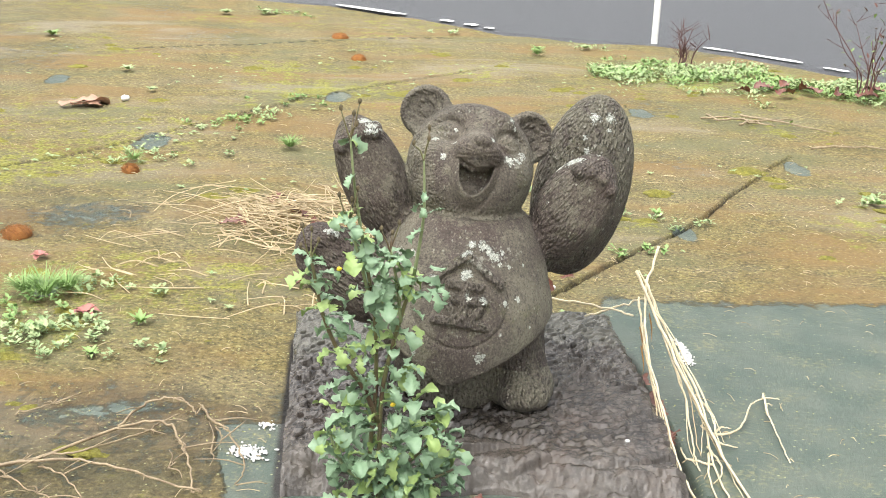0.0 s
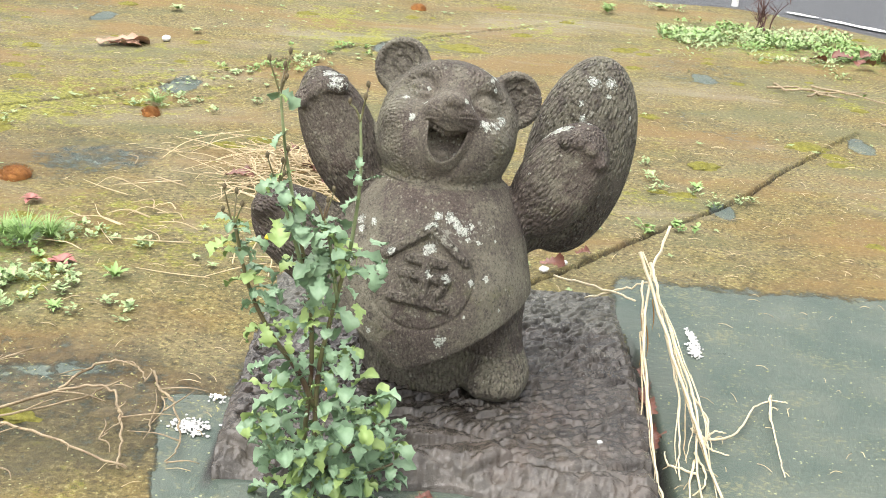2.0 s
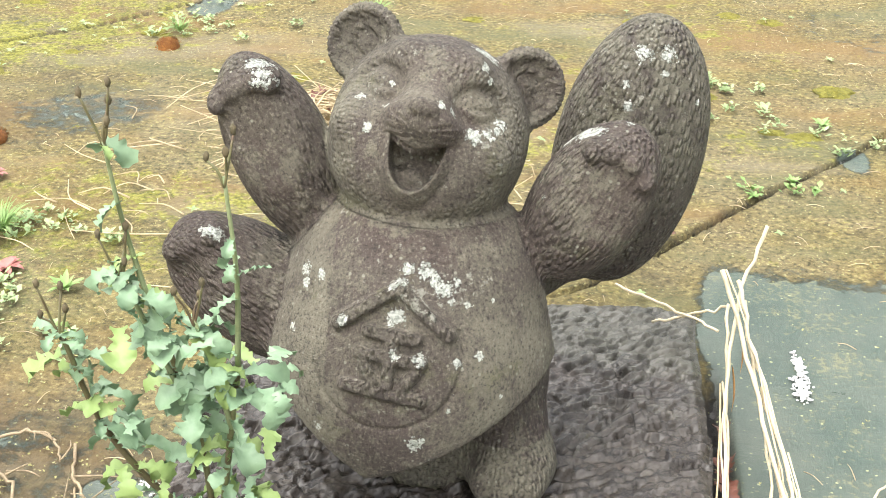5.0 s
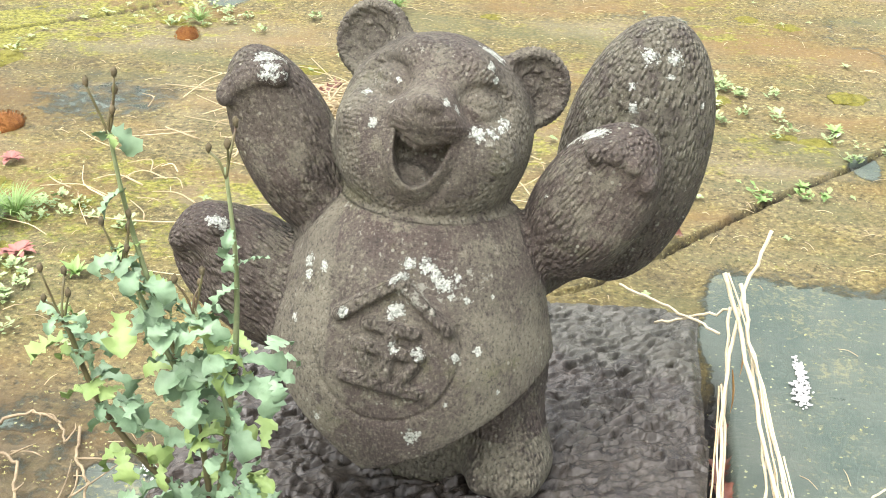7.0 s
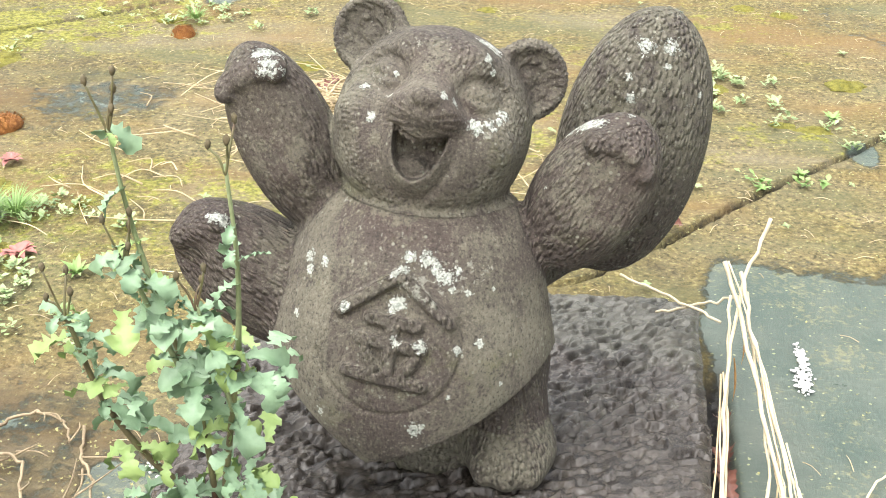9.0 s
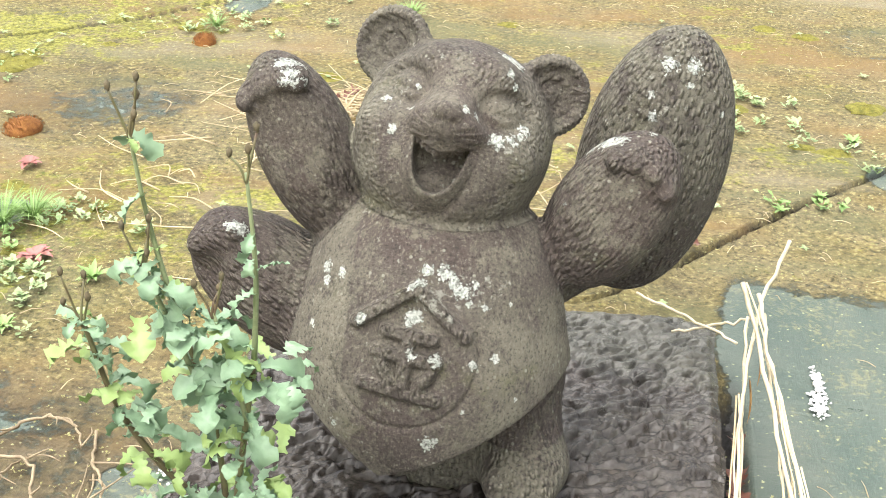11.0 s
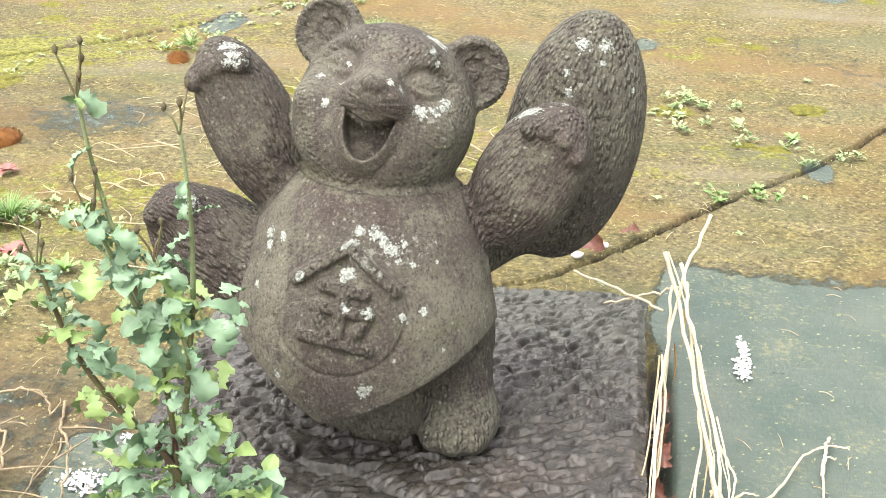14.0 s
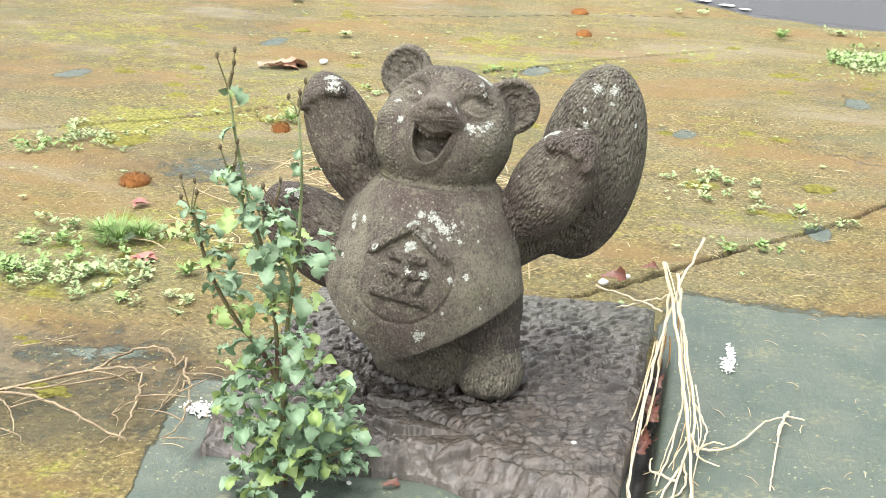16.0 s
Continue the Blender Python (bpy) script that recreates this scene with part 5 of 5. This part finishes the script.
# yellow-green moss cushions
CUSHIONS = [(0.52, 2.05, 0.06), (0.91, 2.14, 0.05), (0.05, 3.78, 0.12), (-1.55, 1.96, 0.09), (-0.95, 0.22, 0.026), (-0.78, 0.0, 0.03), (-0.83, 0.02, 0.02), (-0.99, 0.24, 0.02), (-0.72, 1.95, 0.06), (-0.62, 2.05, 0.05), (1.35, 2.5, 0.07), (-0.9, 1.05, 0.035), (-0.6, 0.62, 0.03)]
crng = np.random.default_rng(88)
for k in range(260):
    x, y = crng.uniform(-2.2, 2.2), crng.uniform(0.25, 5.2)
    if (x > 0.42 and y < 1.1) or (abs(x) < 0.55 and y < 0.85) or scatter_noise(np.array([x]), np.array([y]), 41, 0.55, 4)[0] < 0.0:
        continue
    CUSHIONS.append((x, y, crng.uniform(0.010, 0.034) * (1 + 0.12 * y)))
data = []
for k, (x, y, r) in enumerate(CUSHIONS):
    V, F = [], []
    for i in range(6):
        for j in range(14):
            a = 6.2832 * j / 14
            q = r * i / 5 * (1 + 0.28 * crng.uniform(-1, 1))
            V.append((x + 1.3 * q * math.cos(a), y + q * math.sin(a), -0.004 + 0.30 * min(r, 0.05) * (1 - (i / 5) ** 2) * crng.uniform(0.6, 1.25)))
            if i:
                F.append(((i - 1) * 14 + j, i * 14 + j, i * 14 + (j + 1) % 14, (i - 1) * 14 + (j + 1) % 14))
    data.append((V, F))
tagged(new("moss_cushions", thing_mesh("moss_cushions", *join(*data), M_MOSS)), "low yellow-green moss cushions on the paving", "moss", kind="stuff")
small = []
for k in range(520):
    if k < 300:
        x, y = wrng.uniform(-2.0, 2.1), wrng.uniform(0.3, 5.2)
    elif k < 400:
        x, y = wrng.normal(-1.0, 0.22), wrng.normal(0.85, 0.25)
    elif k < 460:
        q, (ax, ay), (bx, by) = wrng.uniform(), (-1.5, 2.15), (-0.35, 3.45)
        x, y = ax + (bx - ax) * q + wrng.normal(0, 0.06), ay + (by - ay) * q + wrng.normal(0, 0.1)
    else:
        x, y = wrng.normal(0.62, 0.16), wrng.normal(1.95, 0.16)
    if (x > 0.42 and y < 1.05) or abs(x) < 0.5 and y < 0.8 or scatter_noise(np.array([x]), np.array([y]), 63, 0.5, 2)[0] < 0.05:
        continue
    sc = wrng.uniform(0.25, 0.6)
    for v, f in rosette_leaves(7, 0.035 * sc, 0.6, 0.5, k):
        small.append(([p + np.array([x, y, 0.004]) for p in v], f))
tagged(new("small_weeds", thing_mesh("small_weeds", *join(*small), M_PALEWEED)), "tiny pale green weeds dotted over the moss", "weeds", kind="stuff")
# rust-red moss tufts
for k, (x, y, r) in enumerate(((-1.275, 1.48, 0.048), (-0.31, 5.43, 0.055), (-0.20, 4.72, 0.045), (-1.05, 2.27, 0.035))):
    crng = np.random.default_rng(k)
    out = [blob_data((x, y, 0.0), (r * 0.95, r * 1.15, 0.030), k, 0.05, 10, 20)]
    for m in range(260):
        a, q = crng.uniform(0, 6.28), r * math.sqrt(crng.uniform(0, 1.1))
        b = np.array([x + q * math.cos(a), y + 1.2 * q * math.sin(a), 0.028 * math.sqrt(max(0, 1 - (q / r) ** 2))])
        out.append(leaf_data(b, (0.7 * math.cos(a), 0.7 * math.sin(a), 1), (1, 0, 0), 0.008, 0.003, 0, 0.3, 0.2, 3, m))
    tagged(new("rust_moss", thing_mesh("rust_moss", *join(*out), M_RUST)), "rust-red moss tuft on the paving", "moss", kind="stuff")

# tiny sprigs all over the moss
V, F = [], []
for k in range(11000):
    x = wrng.uniform(-2.0, 2.2)
    y = 0.05 + 4.6 * wrng.uniform() ** 1.5
    if (x > 0.44 and y < 1.0) and wrng.uniform() < 0.85 or (-0.4 < x < 0.47 and y < 0.72):
        continue
    s0 = wrng.uniform(0.0018, 0.0048)
    for m in range(3):
        a = wrng.uniform(0, 6.28)
        d, t = np.array([math.cos(a), math.sin(a), 0.5]), np.array([-math.sin(a), math.cos(a), 0])
        b = np.array([x, y, 0.004])
        o = len(V)
        V += [b, b + d * s0 * 0.6 + t * s0 * 0.35, b + d * s0 * 1.2, b + d * s0 * 0.6 - t * s0 * 0.35]
        F.append((o, o + 1, o + 2, o + 3))
tagged(new("moss_sprigs", thing_mesh("moss_sprigs", V, F, M_SPRIG, False)), "tiny pale sprigs scattered over the moss", "moss", kind="stuff")
# bits of straw and grit
data = []
for k in range(700):
    x, y = wrng.uniform(-1.6, 1.9), wrng.uniform(-0.3, 3.2)
    if -0.4 < x < 0.47 and y < 0.72:
        continue
    a, ln = wrng.uniform(0, 6.28), wrng.uniform(0.01, 0.05)
    d = np.array([math.cos(a), math.sin(a), 0]) * ln / 2
    c = np.array([x, y, 0.008])
    data.append(tube_data([c - d, c + (0, 0.003, 0.003), c + d], 0.0011, 0.0007, 3, 2))
tagged(new("straw_litter", thing_mesh("straw_litter", *join(*data), M_HAY)), "short bits of dry straw strewn on the ground", "straw", kind="stuff")

# verge of creeping weeds by the road
for name, mat, shade in (("verge_weeds", M_WEED, "green"), ("verge_weeds", M_PALEWEED, "pale grey-green")):
    x = wrng.uniform(1.05, 3.1, 15000)
    y = 5.0 - 0.32 * x + wrng.normal(0, 0.32, 15000)
    patchy = scatter_noise(x, y, 61 if mat is M_WEED else 62, 0.25, 4)
    keep = patchy > (0.02 if mat is M_WEED else -0.12) + 0.5 * sstep(np.abs(y - 5.0 + 0.32 * x), 0.15, 0.6)
    x, y = x[keep], y[keep]
    V, F = tiny_leaves(x, y, wrng.uniform(0.0, 0.03, len(x)), wrng.uniform(0.008, 0.024, len(x)), wrng.uniform(0.0, 1.0, len(x)), wrng)
    tagged(new(name, thing_mesh(name, V, F, mat, False)), "low creeping " + shade + " weeds along the road edge", "weeds", kind="stuff")


def shrub(x, y, height, stems, seed, label, leafy=True):
    rng = np.random.default_rng(seed)
    top = holder("bare_shrub", x, y, 0.0, label, "shrub")
    for k in range(stems):
        a = rng.uniform(0, 6.28)
        h = height * rng.uniform(0.5, 1.0)
        lean = rng.uniform(0.2, 0.75)
        p = [(x + 0.05 * math.cos(a), y + 0.05 * math.sin(a), 0)]
        for m in (1, 2, 3):
            p.append((x + lean * h * m / 3 * math.cos(a) + rng.normal(0, 0.015), y + lean * h * m / 3 * math.sin(a) + rng.normal(0, 0.015), h * m / 3))
        stem = part("stem", tube_data(p, 0.0045, 0.0015, 5, 4), M_BARK, top)
        for m in range(8):
            q = np.array(p[rng.integers(1, 4)]) + rng.normal(0, 0.008, 3)
            e = q + rng.normal(0, 1, 3) * (0.05, 0.05, 0.03) + (0, 0, 0.05)
            part("twig", tube_data([q, (q + e) / 2, e], 0.002, 0.001, 4, 2), M_BARK, stem)
            if leafy:
                part("leaf", leaf_data(e, rng.normal(0, 1, 3), (0, 0, 1), 0.03, 0.016, 0, 0.5, 0.3, 5, m), M_WEED if m % 2 else M_DEAD, stem)


shrub(2.41, 4.04, 0.60, 7, 3, "thin leafy shrub with dark red twigs")
shrub(1.64, 4.86, 0.22, 7, 4, "small bare twiggy shrub", False)

# ---- white flakes, pale dead leaf, pole, broken road line ----
def flakes(x, y, lx, ly, count, seed):
    rng = np.random.default_rng(seed)
    out = []
    for k in range(count):
        px, py = x + rng.normal(0, lx), y + rng.normal(0, ly)
        r = rng.uniform(0.001, 0.0042)
        out.append(blob_data((px, py, 0.005), (r * rng.uniform(0.7, 1.8), r, 0.002), k, 0.45, 4, 6))
    tagged(new("white_flakes", thing_mesh("white_flakes", *join(*out), M_FLAKE)), "scatter of small white flakes on wet concrete", "flakes", kind="stuff")


flakes(0.642, 0.63, 0.005, 0.024, 90, 1)
flakes(0.640, 0.55, 0.008, 0.026, 110, 2)
flakes(-0.442, 0.0, 0.020, 0.014, 150, 3)
flakes(-0.41, 0.13, 0.010, 0.010, 30, 4)
for k, (x, y, z, r) in enumerate(((0.353, -0.081, 0.080, 0.006), (0.30, 0.99, 0.012, 0.014), (-1.27, 3.50, 0.014, 0.022), (0.26, -0.215, 0.008, 0.008), (-0.05, -0.23, 0.012, 0.006), (0.36, 1.05, 0.012, 0.010), (0.10, 0.80, 0.012, 0.008))):
    ob = new("white_pebble", thing_mesh("white_pebble", *blob_data((0, 0, 0), (r, r * 0.8, r * 0.6), 20 + k, 0.2), M_FLAKE))
    ob.matrix_world = pose(x, y, z)
    tagged(ob, "small white pebble on the wet ground", "pebble", "white pebbles")

rag = [leaf_data((-0.13, 0, 0.01), (1, 0.25, 0.25), (0, 0, 1), 0.28, 0.12, 4, 0.9, 0.5, 13, 3), leaf_data((-0.02, 0.02, 0.02), (1, 0.5, 0.35), (0, 0, 1), 0.17, 0.11, 4, 1.2, -0.5, 13, 4), leaf_data((-0.08, -0.01, 0.012), (1, 0.0, 0.1), (0, 0, 1), 0.17, 0.06, 4, 0.5, 0.8, 11, 5)]
ob = new("withered_leaf", thing_mesh("withered_leaf", *join(*rag), M_RAG))
ob.matrix_world = pose(-1.415, 3.35, 0.004, 0, 0, 14) @ Matrix.Diagonal((0.85, 0.95, 0.6, 1))
tagged(ob, "large pale crumpled withered leaf on the moss", "leaf")


def lathe(profile, seg=16):
    V, F = [], []
    for k, (r, z) in enumerate(profile):
        V += [(r * math.cos(2 * math.pi * j / seg), r * math.sin(2 * math.pi * j / seg), z) for j in range(seg)]
        if k:
            F += [((k - 1) * seg + j, (k - 1) * seg + (j + 1) % seg, k * seg + (j + 1) % seg, k * seg + j) for j in range(seg)]
    F.append(tuple(range(len(V) - seg, len(V))))
    return V, F


post = new("marker_post", thing_mesh("marker_post", *lathe([(0.021, -0.1), (0.021, 1.0), (0.018, 1.01), (0.008, 1.015)]), M_PAINT))
post.matrix_world = pose(1.622, 5.53, 0.0)
tagged(post, "slim white marker post at the road edge", "post")

V, F = [], []
for x0, y0, x1, y1, w in ((-1.15, 6.72, -0.75, 6.60, 0.10), (-0.28, 6.36, 0.18, 6.02, 0.10), (0.40, 5.85, 0.48, 5.79, 0.08), (0.55, 5.72, 0.62, 5.66, 0.09), (1.95, 5.12, 2.10, 5.00, 0.06), (2.12, 4.98, 2.42, 4.70, 0.07), (2.5, 4.58, 2.6, 4.46, 0.06), (0.66, 5.6, 0.72, 5.56, 0.06)):
    (x0, y0), (x1, y1) = far(x0, y0), far(x1, y1)
    dx, dy = unit((x1 - x0, y1 - y0))
    n = 7
    o = len(V)
    for k in range(n):
        t = k / (n - 1)
        e = w * (1 if 0 < k < n - 1 else 0.4)
        cx, cy = x0 + (x1 - x0) * t, y0 + (y1 - y0) * t
        j0, j1 = wrng.uniform(0.6, 1.1, 2)
        V += [(cx - dy * e * 0.5 * j0, cy + dx * e * 0.5 * j0, 0.020), (cx + dy * e * 0.5 * j1, cy - dx * e * 0.5 * j1, 0.020)]
        if k:
            F.append((o + 2 * k - 2, o + 2 * k, o + 2 * k + 1, o + 2 * k - 1))
tagged(new("road_line", thing_mesh("road_line", V, F, M_PAINT, False)), "broken worn white line at the road edge", "road line", kind="structure")
